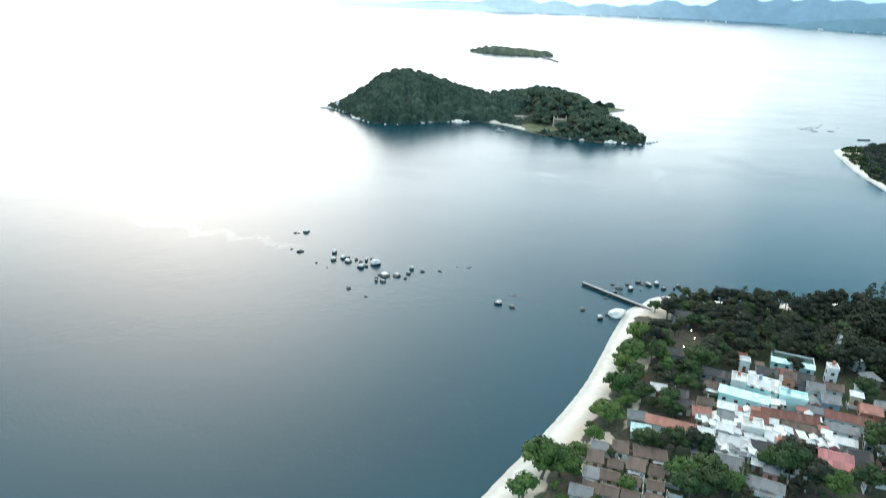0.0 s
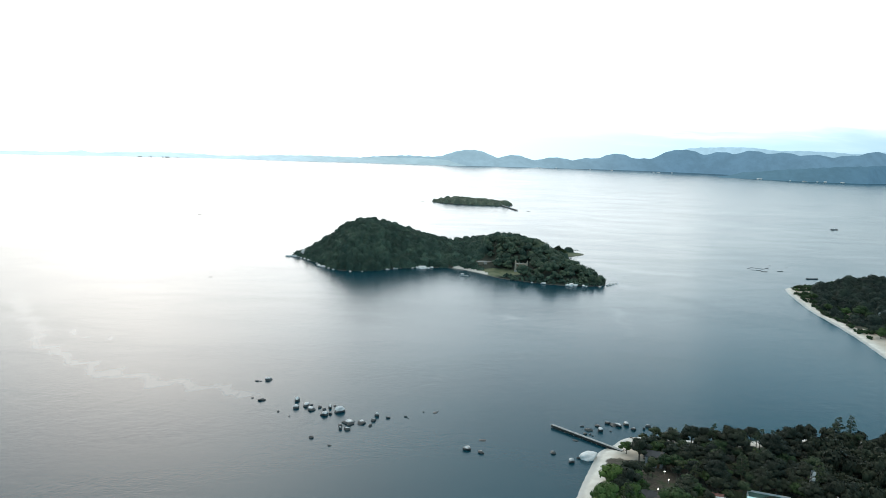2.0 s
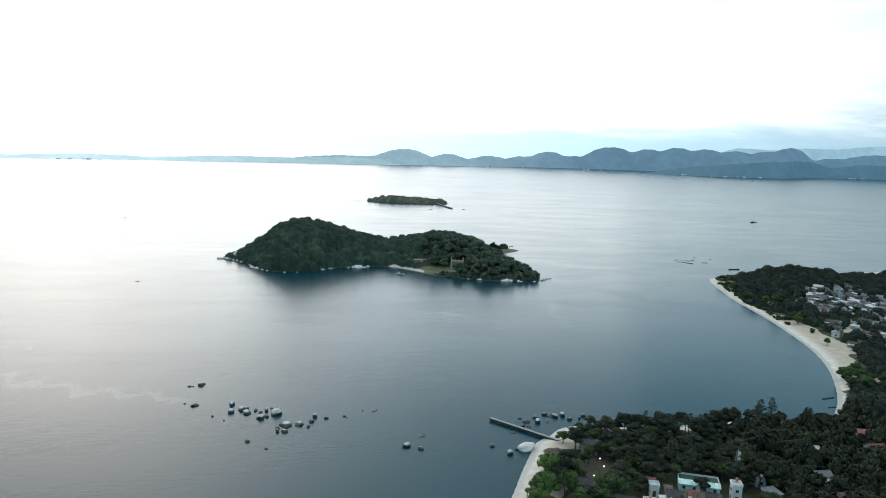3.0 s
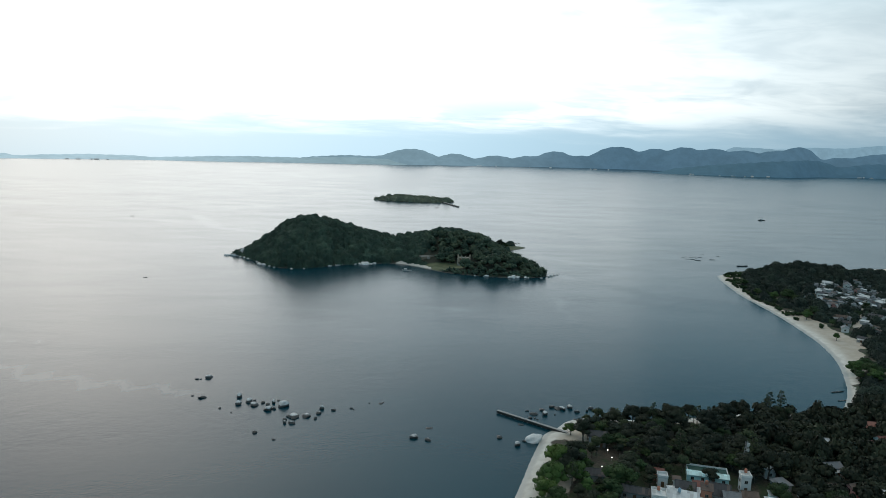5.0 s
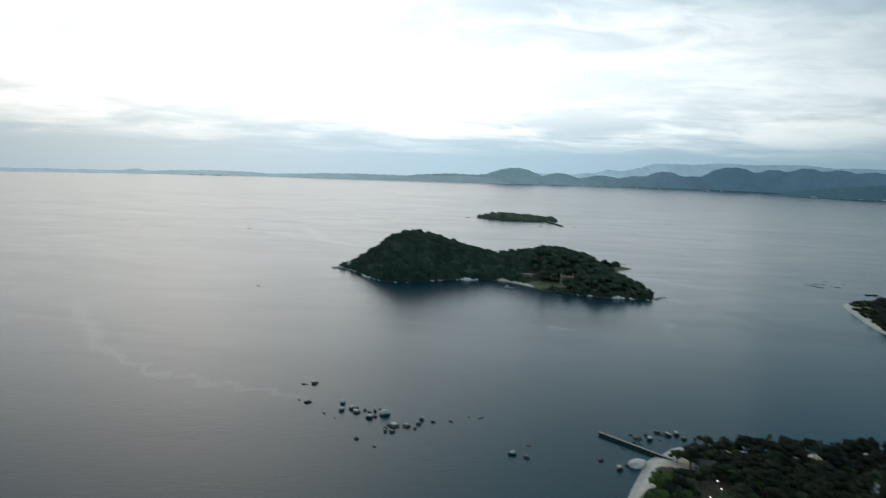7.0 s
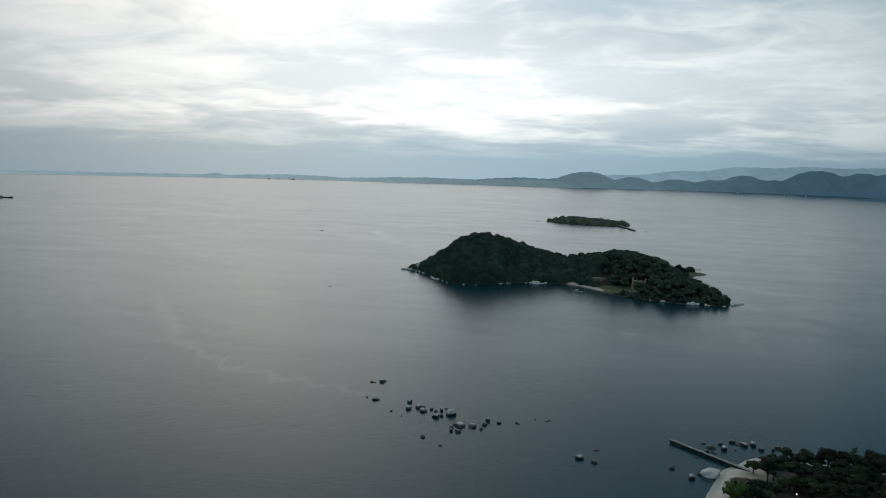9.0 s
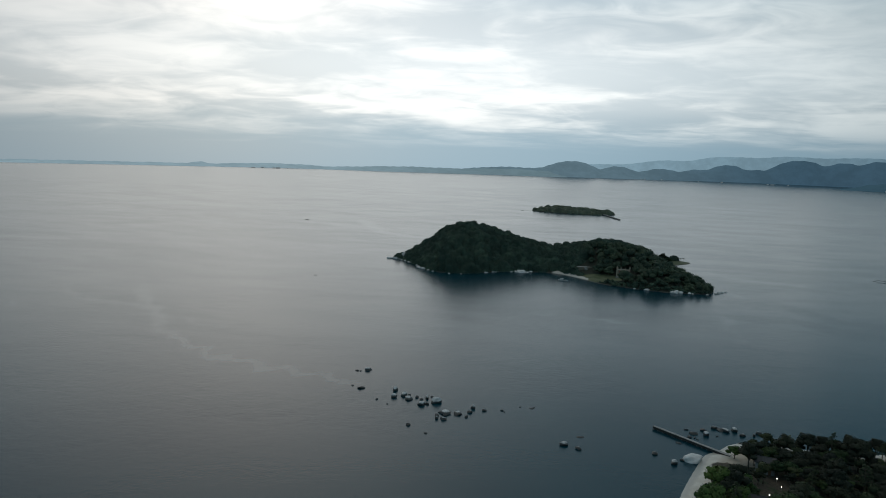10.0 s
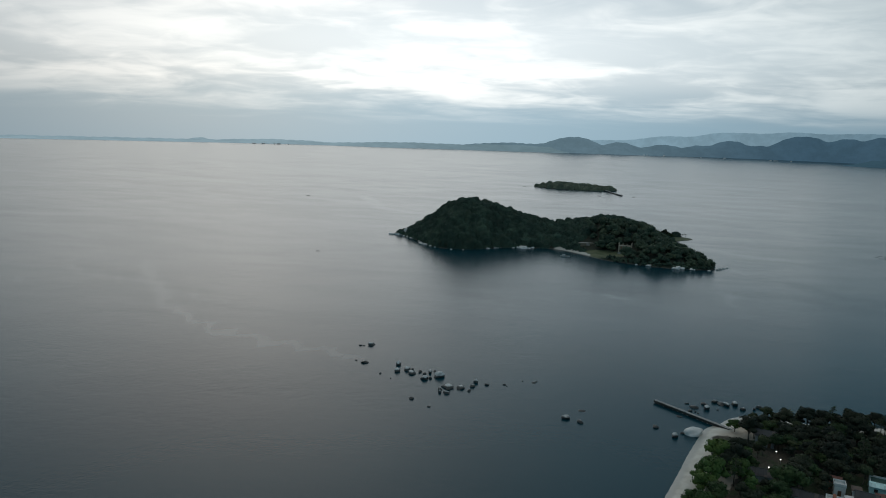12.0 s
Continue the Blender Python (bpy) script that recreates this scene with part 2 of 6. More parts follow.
def pale_build(g, coord, place):
    n, f = g.noise(place, 0.5, 5.0, 0.65), g.noise(place, 4.0, 3.0, 0.6)
    colour = g.mix(g.span(n, 0.35, 0.68), (0.62, 0.60, 0.57, 1), (0.80, 0.785, 0.76, 1))
    colour = g.mix(g.math("MULTIPLY", g.span(f, 0.5, 0.75), 0.35), colour, (0.28, 0.27, 0.25, 1))
    return {"Base Color": colour, "Roughness": 0.85, "Normal": bumped(g, n, 0.7, 0.25)}


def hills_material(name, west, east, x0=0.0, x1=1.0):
    """Wooded hills; the bright air before them is painted in as glow, stronger sunward: west and east are its tints."""
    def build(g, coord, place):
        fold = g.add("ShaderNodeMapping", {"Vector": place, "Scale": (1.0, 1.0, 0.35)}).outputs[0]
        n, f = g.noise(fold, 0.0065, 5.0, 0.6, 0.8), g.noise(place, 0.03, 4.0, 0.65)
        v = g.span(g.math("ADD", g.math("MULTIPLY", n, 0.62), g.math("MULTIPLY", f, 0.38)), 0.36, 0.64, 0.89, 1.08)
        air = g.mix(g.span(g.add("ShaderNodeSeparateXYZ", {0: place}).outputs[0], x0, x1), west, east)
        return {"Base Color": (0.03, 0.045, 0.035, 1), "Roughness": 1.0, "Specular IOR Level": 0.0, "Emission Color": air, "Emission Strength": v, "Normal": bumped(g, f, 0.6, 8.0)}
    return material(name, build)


def wood_build(g, coord, place):
    n, f = g.noise(place, 0.8, 4.0, 0.6), g.noise(place, 6.0, 3.0)
    colour = g.mix(g.span(n, 0.35, 0.65), (0.30, 0.295, 0.28, 1), (0.50, 0.49, 0.47, 1))
    return {"Base Color": g.mix(g.math("MULTIPLY", f, 0.4), colour, (0.06, 0.055, 0.05, 1)), "Roughness": 0.85, "Normal": bumped(g, f, 0.4, 0.03)}


def bark_build(g, coord, place):
    n = g.noise(coord, 3.0, 4.0, 0.6)
    return {"Base Color": g.mix(n, (0.07, 0.055, 0.04, 1), (0.20, 0.17, 0.135, 1)), "Roughness": 0.9, "Normal": bumped(g, n, 0.6, 0.05)}


SHADE_WOOD = painted("shade_dark_timber", (0.035, 0.034, 0.03, 1), 0.6, 0.4)
SEA = material("sea_water", water_build)
GROUND = material("sand_and_soil", ground_build)
ISLAND = material("island_soil", island_build)
GRANITE = material("granite", granite_build)
PALE_GRANITE = material("pale_granite", pale_build)
# distance haze is put into these materials as emission
HILLS = hills_material("blue_hills_haze_glow", (0.185, 0.285, 0.355, 1), (0.070, 0.138, 0.208, 1), 200.0, 1800.0)
HEADLAND = hills_material("wooded_headland_haze_glow", (0.050, 0.108, 0.160, 1), (0.044, 0.100, 0.158, 1), 1800.0, 2600.0)
MOUNTAINS = hills_material("far_mountains_haze_glow", (0.36, 0.54, 0.66, 1), (0.20, 0.325, 0.42, 1), 600.0, 2900.0)
LOWLAND = hills_material("far_lowland_haze_glow", (0.42, 0.57, 0.65, 1), (0.22, 0.325, 0.38, 1), -1700.0, 200.0)
BARK = material("bark", bark_build)
WEATHERED = material("weathered_timber", wood_build)
LEAF_DARK = leaf_material("dark_foliage", (0.016, 0.022, 0.016, 1), (0.034, 0.044, 0.028, 1))
LEAF_FRESH = leaf_material("fresh_foliage", (0.035, 0.074, 0.022, 1), (0.088, 0.150, 0.045, 1))
LEAF_MID = leaf_material("mid_green_foliage", (0.021, 0.040, 0.017, 1), (0.050, 0.086, 0.032, 1))
LEAF_OLIVE = leaf_material("olive_foliage", (0.028, 0.040, 0.022, 1), (0.070, 0.090, 0.046, 1))
# haze is tinted into the island leaves: paler and bluer than near trees
LEAF_FAR_HAZE = leaf_material("island_foliage_haze_tint", (0.046, 0.078, 0.064, 1), (0.112, 0.155, 0.115, 1))
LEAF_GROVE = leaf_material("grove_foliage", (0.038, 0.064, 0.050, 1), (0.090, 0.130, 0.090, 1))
# lifted and cooled against LEAF_DARK to paint in aerial haze
LEAF_HILL_HAZE = leaf_material("hill_foliage_haze_tint", (0.021, 0.033, 0.028, 1), (0.042, 0.057, 0.043, 1))
# palest leaf colour: the haze before the islet is painted into it
LEAF_ISLET_HAZE = leaf_material("islet_foliage_haze_tint", (0.11, 0.145, 0.125, 1), (0.19, 0.225, 0.185, 1))
GLASS = painted("dark_glass", (0.03, 0.04, 0.045, 1), 0.12, 0.1)
FRAME = painted("white_frame", (0.62, 0.61, 0.58, 1), 0.6, 0.3)
WINDOW_FRAME = painted("brown_frame", (0.20, 0.16, 0.12, 1), 0.6, 0.3)
DOOR = painted("brown_door", (0.16, 0.09, 0.05, 1), 0.6, 0.3)
CONCRETE = painted("bare_concrete", (0.36, 0.35, 0.32, 1), 0.9, 0.6, 0.3)
SANDSTONE = painted("pale_sandstone", (0.50, 0.42, 0.33, 1), 0.9, 0.55, 0.5)
OLD_STONE = painted("old_stone", (0.33, 0.27, 0.20, 1), 0.9, 0.5, 0.4)
PLASTER = {
    "white": painted("white_plaster", (0.80, 0.80, 0.78, 1), 0.85, 0.40, 0.4),
    "turquoise": painted("turquoise_plaster", (0.58, 0.84, 0.81, 1), 0.8, 0.35, 0.4),
    "cream": painted("cream_plaster", (0.62, 0.52, 0.38, 1), 0.85, 0.45, 0.4),
    "pink": painted("pink_plaster", (0.60, 0.30, 0.28, 1), 0.85, 0.4, 0.4),
    "orange": painted("orange_plaster", (0.46, 0.19, 0.125, 1), 0.85, 0.4, 0.4),
    "grey": painted("grey_plaster", (0.36, 0.37, 0.37, 1), 0.85, 0.5, 0.4),
    "blue": painted("blue_plaster", (0.30, 0.45, 0.55, 1), 0.85, 0.4, 0.4),
}
ROOF = {
    "white": painted("white_sheet_roof", (0.66, 0.675, 0.67, 1), 0.5, 0.35, 0.35, 0.0, 0.5),
    "turquoise": painted("turquoise_sheet_roof", (0.60, 0.84, 0.83, 1), 0.5, 0.25, 0.35, 0.0, 0.5),
    "salmon": painted("salmon_tile_roof", (0.40, 0.185, 0.145, 1), 0.8, 0.35, 0.4, 0.0, 0.4),
    "red": painted("dark_red_tile_roof", (0.20, 0.085, 0.068, 1), 0.85, 0.45, 0.4, 0.0, 0.4),
    "rust": painted("rusty_sheet_roof", (0.135, 0.098, 0.08, 1), 0.85, 0.6, 0.5, 0.0, 0.5),
    "grey": painted("grey_sheet_roof", (0.205, 0.215, 0.225, 1), 0.7, 0.5, 0.4, 0.0, 0.5),
    "dark": painted("dark_sheet_roof", (0.055, 0.056, 0.06, 1), 0.75, 0.35, 0.4, 0.0, 0.5),
    "pink": painted("pink_tile_roof", (0.62, 0.25, 0.24, 1), 0.8, 0.3, 0.4, 0.0, 0.4),
}
GREEN_ROOF = painted("dark_green_roof", (0.035, 0.095, 0.078, 1), 0.7, 0.4, 0.4)
HULL = painted("boat_hull", (0.06, 0.057, 0.055, 1), 0.6, 0.4)
HULL_WHITE = painted("white_boat_hull", (0.62, 0.62, 0.60, 1), 0.5, 0.35)
STEEL = painted("galvanised_steel", (0.42, 0.43, 0.43, 1), 0.5, 0.4, 0.6, 0.6)

# ---------------------------------------------------------------- mesh helpers


def mesh_of(name, verts, faces, mat, smooth=False):
    me = bpy.data.meshes.new(name)
    v = np.asarray(verts, dtype=np.float32)
    if isinstance(faces, np.ndarray):
        n, k = faces.shape
        me.vertices.add(len(v))
        me.vertices.foreach_set("co", v.ravel())
        me.loops.add(n * k)
        me.loops.foreach_set("vertex_index", faces.ravel().astype(np.int32))
        me.polygons.add(n)
        me.polygons.foreach_set("loop_start", np.arange(0, n * k, k, dtype=np.int32))
        me.update(calc_edges=True)
    else:
        me.from_pydata([tuple(map(float, p)) for p in v], [], faces)
        me.update()
    me.materials.append(mat)
    if smooth:
        me.polygons.foreach_set("use_smooth", [True] * len(me.polygons))
    return me


def bm_mesh(name, bm, mat, smooth=False):
    me = bpy.data.meshes.new(name)
    bm.to_mesh(me)
    bm.free()
    me.materials.append(mat)
    if smooth:
        me.polygons.foreach_set("use_smooth", [True] * len(me.polygons))
    return me


def part(name, data, parent, label="", at=None):
    ob = new(name, data)
    ob.parent = parent
    if at is not None:
        ob.matrix_basis = at
    return tagged(ob, label)


def box(bm, x0, x1, y0, y1, z0, z1):
    """A block between the given bounds, added to bm."""
    m = Matrix.Translation(((x0 + x1) / 2, (y0 + y1) / 2, (z0 + z1) / 2)) @ Matrix.Diagonal((x1 - x0, y1 - y0, z1 - z0, 1))
    return bmesh.ops.create_cube(bm, size=1.0, matrix=m)["verts"]


def slab(bm, corners, thick):
    """A flat plate over four corners, thick metres deep along its lower side."""
    a, b, c = (Vector(p) for p in corners[:3])
    n = (b - a).cross(c - a).normalized()
    n = n if n.z > 0 else -n
    top = [bm.verts.new(p) for p in corners]
    low = [bm.verts.new(Vector(p) - n * thick) for p in corners]
    bm.faces.new(top)
    bm.faces.new(low[::-1])
    for i in range(len(top)):
        j = (i + 1) % len(top)
        bm.faces.new((top[j], top[i], low[i], low[j]))


def tube(points, radii, sides=7):
    """Vertices and faces of a tapered tube along points."""
    verts, faces = [], []
    for i, (p, r) in enumerate(zip(points, radii)):
        a = Vector(points[max(i - 1, 0)])
        b = Vector(points[min(i + 1, len(points) - 1)])
        d = (b - a).normalized()
        u = d.orthogonal().normalized()
        w = d.cross(u)
        for k in range(sides):
            t = 2 * math.pi * k / sides
            verts.append(Vector(p) + (u * math.cos(t) + w * math.sin(t)) * r)
    for i in range(len(points) - 1):
        for k in range(sides):
            m = (k + 1) % sides
            faces.append((i * sides + k, i * sides + m, (i + 1) * sides + m, (i + 1) * sides + k))
    faces.append(tuple(range(sides))[::-1])
    faces.append(tuple((len(points) - 1) * sides + k for k in range(sides)))
    return verts, faces


def join(pieces):
    verts, faces = [], []
    for v, f in pieces:
        o = len(verts)
        verts += list(v)
        faces += [tuple(i + o for i in q) for q in f]
    return verts, faces


def signed_distance(px, py, poly):
    """Distance from points to a closed outline, positive inside."""
    poly = np.asarray(poly, float)
    a, b = poly, np.roll(poly, -1, axis=0)
    best = np.full(px.shape, 1e9)
    inside = np.zeros(px.shape, bool)
    for (ax, ay), (bx, by) in zip(a, b):
        dx, dy = bx - ax, by - ay
        t = np.clip(((px - ax) * dx + (py - ay) * dy) / (dx * dx + dy * dy), 0, 1)
        best = np.minimum(best, np.hypot(px - ax - t * dx, py - ay - t * dy))
        cross = ((ay > py) != (by > py)) & (px < (bx - ax) * (py - ay) / (by - ay + 1e-12) + ax)
        inside ^= cross
    return np.where(inside, best, -best)


def smooth_outline(points, rounds=2):
    """Cuts the corners of a closed outline."""
    p = np.asarray(points, float)
    for _ in range(rounds):
        q = np.roll(p, -1, axis=0)
        p = np.stack([p * 0.75 + q * 0.25, p * 0.25 + q * 0.75], axis=1).reshape(-1, 2)
    return p


def wave(x, y, scale, seed):
    """Smooth uneven field between -1 and 1 from a few crossing waves."""
    r = np.random.RandomState(seed)
    out = np.zeros(np.shape(x))
    for i in range(9):
        a, k, p = r.uniform(0, 6.28), r.uniform(0.5, 2.2) / scale, r.uniform(0, 6.28)
        out = out + np.sin((x * np.cos(a) + y * np.sin(a)) * k * 2 * np.pi + p)
    return out / 4.5


def grid_sheet(name, xs, ys, height, mat, fields=None):
    gx, gy = np.meshgrid(xs, ys)
    z = height(gx, gy)
    verts = np.stack([gx.ravel(), gy.ravel(), z.ravel()], axis=1)
    nx, ny = len(xs), len(ys)
    i = (np.arange(ny - 1)[:, None] * nx + np.arange(nx - 1)[None, :]).ravel()
    me = mesh_of(name, verts, np.stack([i, i + 1, i + nx + 1, i + nx], axis=1), mat, True)
    for key, f in (fields or {}).items():
        me.attributes.new(key, "FLOAT", "POINT").data.foreach_set("value", f(gx, gy).ravel().astype(np.float32))
    return new(name, me)


# ---------------------------------------------------------------- sea, mainland, islands, far shore
DRIFTS = [  # winding slicks where currents meet: width in metres, then the line
    (5.0, [(-318, 540), (-303, 515), (-262, 458), (-231, 414), (-218, 398), (-197, 382), (-181, 368), (-161, 359), (-141, 354), (-122, 349), (-86, 338)]),
    (3.0, [(-376, 520), (-351, 493), (-318, 473), (-292, 474), (-262, 458)]),
    (3.0, [(-250, 445), (-215, 430), (-190, 425)]),
    (2.5, [(-373, 457), (-355, 443)]),
    (3.2, [(38, 518), (61, 514), (80, 506)]),
    (4.0, [(156, 552), (150, 508), (150, 480)]),
    (8.0, [(196, 775), (226, 735), (275, 720)]),
    (7.0, [(186, 652), (194, 640)]),
    (14.0, [(-275, 1150), (-250, 1090), (-215, 1004), (-190, 985), (-150, 958)]),
]
GUSTS = [(9.0, [(225, 600), (247, 556), (275, 540), (320, 520)]), (7.0, [(215, 538), (250, 518), (282, 498)])]


def line_field(x, y, lines):
    """One along the given lines, falling off over their widths, with a wandering edge."""
    wx, wy = x + 3.5 * wave(x, y, 30, 61), y + 6.0 * wave(x, y, 34, 62)
    out = np.zeros(np.shape(x))
    for width, line in lines:
        near = np.full(np.shape(x), 1e9)
        for (ax, ay), (bx, by) in zip(line[:-1], line[1:]):
            dx, dy = bx - ax, by - ay
            t = np.clip(((wx - ax) * dx + (wy - ay) * dy) / (dx * dx + dy * dy), 0, 1)
            near = np.minimum(near, np.hypot(wx - ax - t * dx, wy - ay - t * dy))
        out = np.maximum(out, np.exp(-(near / width) ** 2))
    return out


FAR_SHORE = [(-180, 6000), (-70, 4000), (-37, 4000), (-29, 4070), (-20, 4210), (-12, 4190), (-2, 4320), (3, 4400), (10, 4640), (16, 4980), (20, 5050), (24.2, 5060), (24.8, 4390), (28.6, 4360), (32.4, 4550), (34.2, 4920), (38.3, 5280), (60, 5300), (180, 6000)]


def sea_sheet():
    """The sea in rings round the bay, finer where slicks lie, out to just behind the far shore."""
    az = np.concatenate([np.arange(-180, -46, 4.0), np.arange(-46, 40, 0.5), np.arange(40, 181, 4.0)])
    near = np.concatenate([[1, 80, 160], np.arange(250, 860, 5.0), np.arange(870, 1250, 15.0), [1400, 1700, 2200, 3000]])
    gr, ga = np.meshgrid(near, np.radians(az), indexing="ij")
    far = np.interp(az, *zip(*FAR_SHORE))[None, :]
    gr, ga = np.vstack([gr, far]), np.vstack([ga, np.radians(az)[None, :]])
    x, y = gr * np.sin(ga), gr * np.cos(ga)
    n = len(az)
    i = (np.arange(len(gr) - 1)[:, None] * n + np.arange(n - 1)[None, :]).ravel()
    me = mesh_of("water", np.stack([x.ravel(), y.ravel(), x.ravel() * 0], axis=1), np.stack([i, i + n, i + n + 1, i + 1], axis=1), SEA)
    for key, lines in (("slick", DRIFTS), ("ruffled", GUSTS)):
        me.attributes.new(key, "FLOAT", "POINT").data.foreach_set("value", line_field(x, y, lines).ravel().astype(np.float32))
    return new("water", me)


sea = sea_sheet()
tagged(sea, "calm grey-blue sea with light ripples under an overcast sky", "sea", kind="structure")

COAST = smooth_outline([(-160, -1500), (-150, -300), (-100, -60), (-40, 60), (-15, 110), (10, 154), (30, 184), (46.5, 212), (56, 233), (66, 257),
         (73, 272), (77, 281), (84, 286), (92, 296), (103, 298.5), (116, 295), (134, 295), (160, 297), (190, 303), (208, 298), (226, 297),
         (240, 312), (255, 331), (272, 359), (284, 381), (298, 416), (305, 445), (314, 485), (320, 523), (325, 566), (339, 622),
         (351, 662), (362, 671), (396, 682), (440, 692), (520, 704), (640, 730), (800, 800), (1100, 950), (1700, 1150), (2500, 1000), (2500, -1500)])


def shore(x, y):
    return signed_distance(x, y, COAST)


def bump_at(x, y, cx, cy, ang, sx, sy):
    c, s = math.cos(radians(ang)), math.sin(radians(ang))
    u, v = (x - cx) * c + (y - cy) * s, -(x - cx) * s + (y - cy) * c
    return np.exp(-0.5 * ((u / sx) ** 2 + (v / sy) ** 2))


def land_height(x, y, sd=None):
    x, y = np.asarray(x, float), np.asarray(y, float)
    sd = shore(x, y) if sd is None else sd
    inside = 2.2 * (1 - np.exp(-np.maximum(sd, 0) / 11)) + 0.25 * wave(x, y, 30, 3) * np.clip(sd / 20, 0, 1)
    hill = 10.0 * bump_at(x, y, 432, 642, -22, 38, 20) + 2 * bump_at(x, y, 520, 640, 0, 60, 40)
    return np.where(sd > 0, inside + hill * np.clip(sd / 25, 0, 1), np.maximum(sd * 0.12, -4))


# sandy lanes of the two villages: both ends and half the width
LANES = [(424, 590, 421.5, 561, 2.2), (421.5, 561, 411.7, 527.5, 2.2), (411.7, 527.5, 388, 497.5, 3.0), (388, 497.5, 361.5, 468, 3.2), (361.5, 468, 336, 431.5, 3.4), (341, 537, 349, 566, 4.5), (283, 338, 291, 349, 3.6), (291, 349, 296, 366, 3.4),
         (75.2, 241, 70.4, 230.6, 1.6), (70.4, 230.6, 66.4, 221, 1.6), (66.4, 221, 58, 220.3, 1.8), (48.8, 183, 43.7, 176, 3.2), (43.7, 176, 41, 165, 3.4)]


def beach_field(x, y):
    sd = shore(x, y)
    width = np.interp(y, [150, 200, 250, 300, 345, 368, 400, 440, 480, 508, 535, 565, 590, 640, 680], [10, 10.5, 8, 4, 3, 16, 22, 24, 20, 9, 6, 6, 6, 13, 27])
    width = width + 3.2 * wave(x, y, 55, 9) + 2.4 * wave(x, y, 17, 19) - 1.6
    b = np.clip(1.0 - (sd - width) / 5, 0, 1)
    b = np.maximum(b, bump_at(x, y, 88, 279, 0, 9, 7) * 1.1)
    b = np.maximum(b, bump_at(x, y, 76, 238, 68, 14, 1.6))
    b = np.maximum(b, bump_at(x, y, 60, 196, 65, 12, 1.4) * 0.8)
    for ax, ay, bx, by, w in LANES:
        t = np.clip(((x - ax) * (bx - ax) + (y - ay) * (by - ay)) / ((bx - ax) ** 2 + (by - ay) ** 2), 0, 1)
        b = np.maximum(b, 1.1 * np.exp(-(np.hypot(x - ax - t * (bx - ax), y - ay - t * (by - ay)) / w) ** 4))
    return np.clip(b, 0, 1)


near_x = np.concatenate([np.arange(-400, 0, 40), np.arange(0, 130, 2.5), np.arange(130, 480, 4), np.arange(480, 2450, 70)])
near_y = np.concatenate([np.arange(-1400, 130, 60), np.arange(130, 320, 2.5), np.arange(320, 720, 4), np.arange(720, 1250, 50)])


def dry_field(x, y):
    """Coarse tan sand and trodden earth behind the white strand."""
    return np.clip((shore(x, y) - 5.0) / 3.5, 0, 1)


land = grid_sheet("ground", near_x, near_y, land_height, GROUND, {"beach": beach_field, "dry": dry_field})
tagged(land, "coastal land with pale sand beach and dark soil", "ground", kind="structure")

ISLAND_LINE = smooth_outline([(-149, 758), (-138, 751), (-117, 727), (-101, 695), (-83, 681), (-61, 681), (-40, 695), (-18, 709), (5, 714), (22, 718),
               (39, 709), (50, 697), (61, 684), (73, 667), (91, 658), (107, 650), (127, 643), (155, 643), (169, 645), (176, 662),
               (172, 700), (160, 745), (152, 790), (168, 815), (199, 841), (186, 860), (140, 852), (90, 850), (40, 835), (0, 848), (-60, 842),
               (-110, 822), (-138, 792)], 2)


def island_height(x, y):
    sd = signed_distance(x, y, ISLAND_LINE)
    ridge = np.interp(x, [-150, -130, -116, -92, -68, -38, -14, 10, 23, 47, 60, 85, 116, 130, 142, 155, 200], [1, 9, 18, 32, 38, 32.5, 25.5, 19, 16, 18, 21, 25, 23, 20, 12, 4.5, 1.2])
    ridge = ridge * (1 - 0.93 * bump_at(x, y, 82, 690, -10, 34, 26)) * (1 - 0.8 * bump_at(x, y, 180, 840, 0, 26, 22))
    rise = np.clip(sd / 62, 0, 1)
    z = 0.6 * (1 - np.exp(-np.maximum(sd, 0) / 2)) + ridge * (1 - (1 - rise) ** 2) + 0.8 * wave(x, y, 28, 5) * rise
    return np.where(sd > 0, z, np.maximum(sd * 0.25, -4))


def lawn_field(x, y):
    return np.clip(1.4 * bump_at(x, y, 75, 688, -15, 16, 11) + 1.1 * bump_at(x, y, 182, 838, 40, 20, 12), 0, 1)


def island_beach(x, y):
    sd = signed_distance(x, y, ISLAND_LINE)
    return np.clip((7.5 - sd) / 3, 0, 1) * np.clip(1.8 * bump_at(x, y, 47, 702, 0, 15, 20) - 0.2, 0, 1)


isle = grid_sheet("island_ground", np.arange(-170, 220, 4), np.arange(625, 880, 4), island_height, ISLAND, {"lawn": lawn_field, "beach": island_beach})
tagged(isle, "wooded island with a steep hill and a small lawn", "island", kind="structure")

ISLET_LINE = smooth_outline([(5, 1563), (32, 1523), (80, 1505), (129, 1502), (172, 1515), (194, 1534), (165, 1570), (100, 1598), (40, 1592)], 2)


def islet_height(x, y):
    sd = signed_distance(x, y, ISLET_LINE)
    ridge = np.interp(x, [5, 37, 67, 90, 120, 150, 195], [0.5, 4.5, 8, 6, 5, 2.5, 0.2])
    return np.where(sd > 0, 0.8 + ridge * np.clip(sd / 35, 0, 1), np.maximum(sd * 0.25, -4))


islet = grid_sheet("islet_ground", np.arange(-15, 215, 6), np.arange(1480, 1620, 6), islet_height, ISLAND, {"lawn": lambda x, y: x * 0, "beach": lambda x, y: x * 0})
tagged(islet, "low wooded islet far out in the bay", "island", kind="structure")


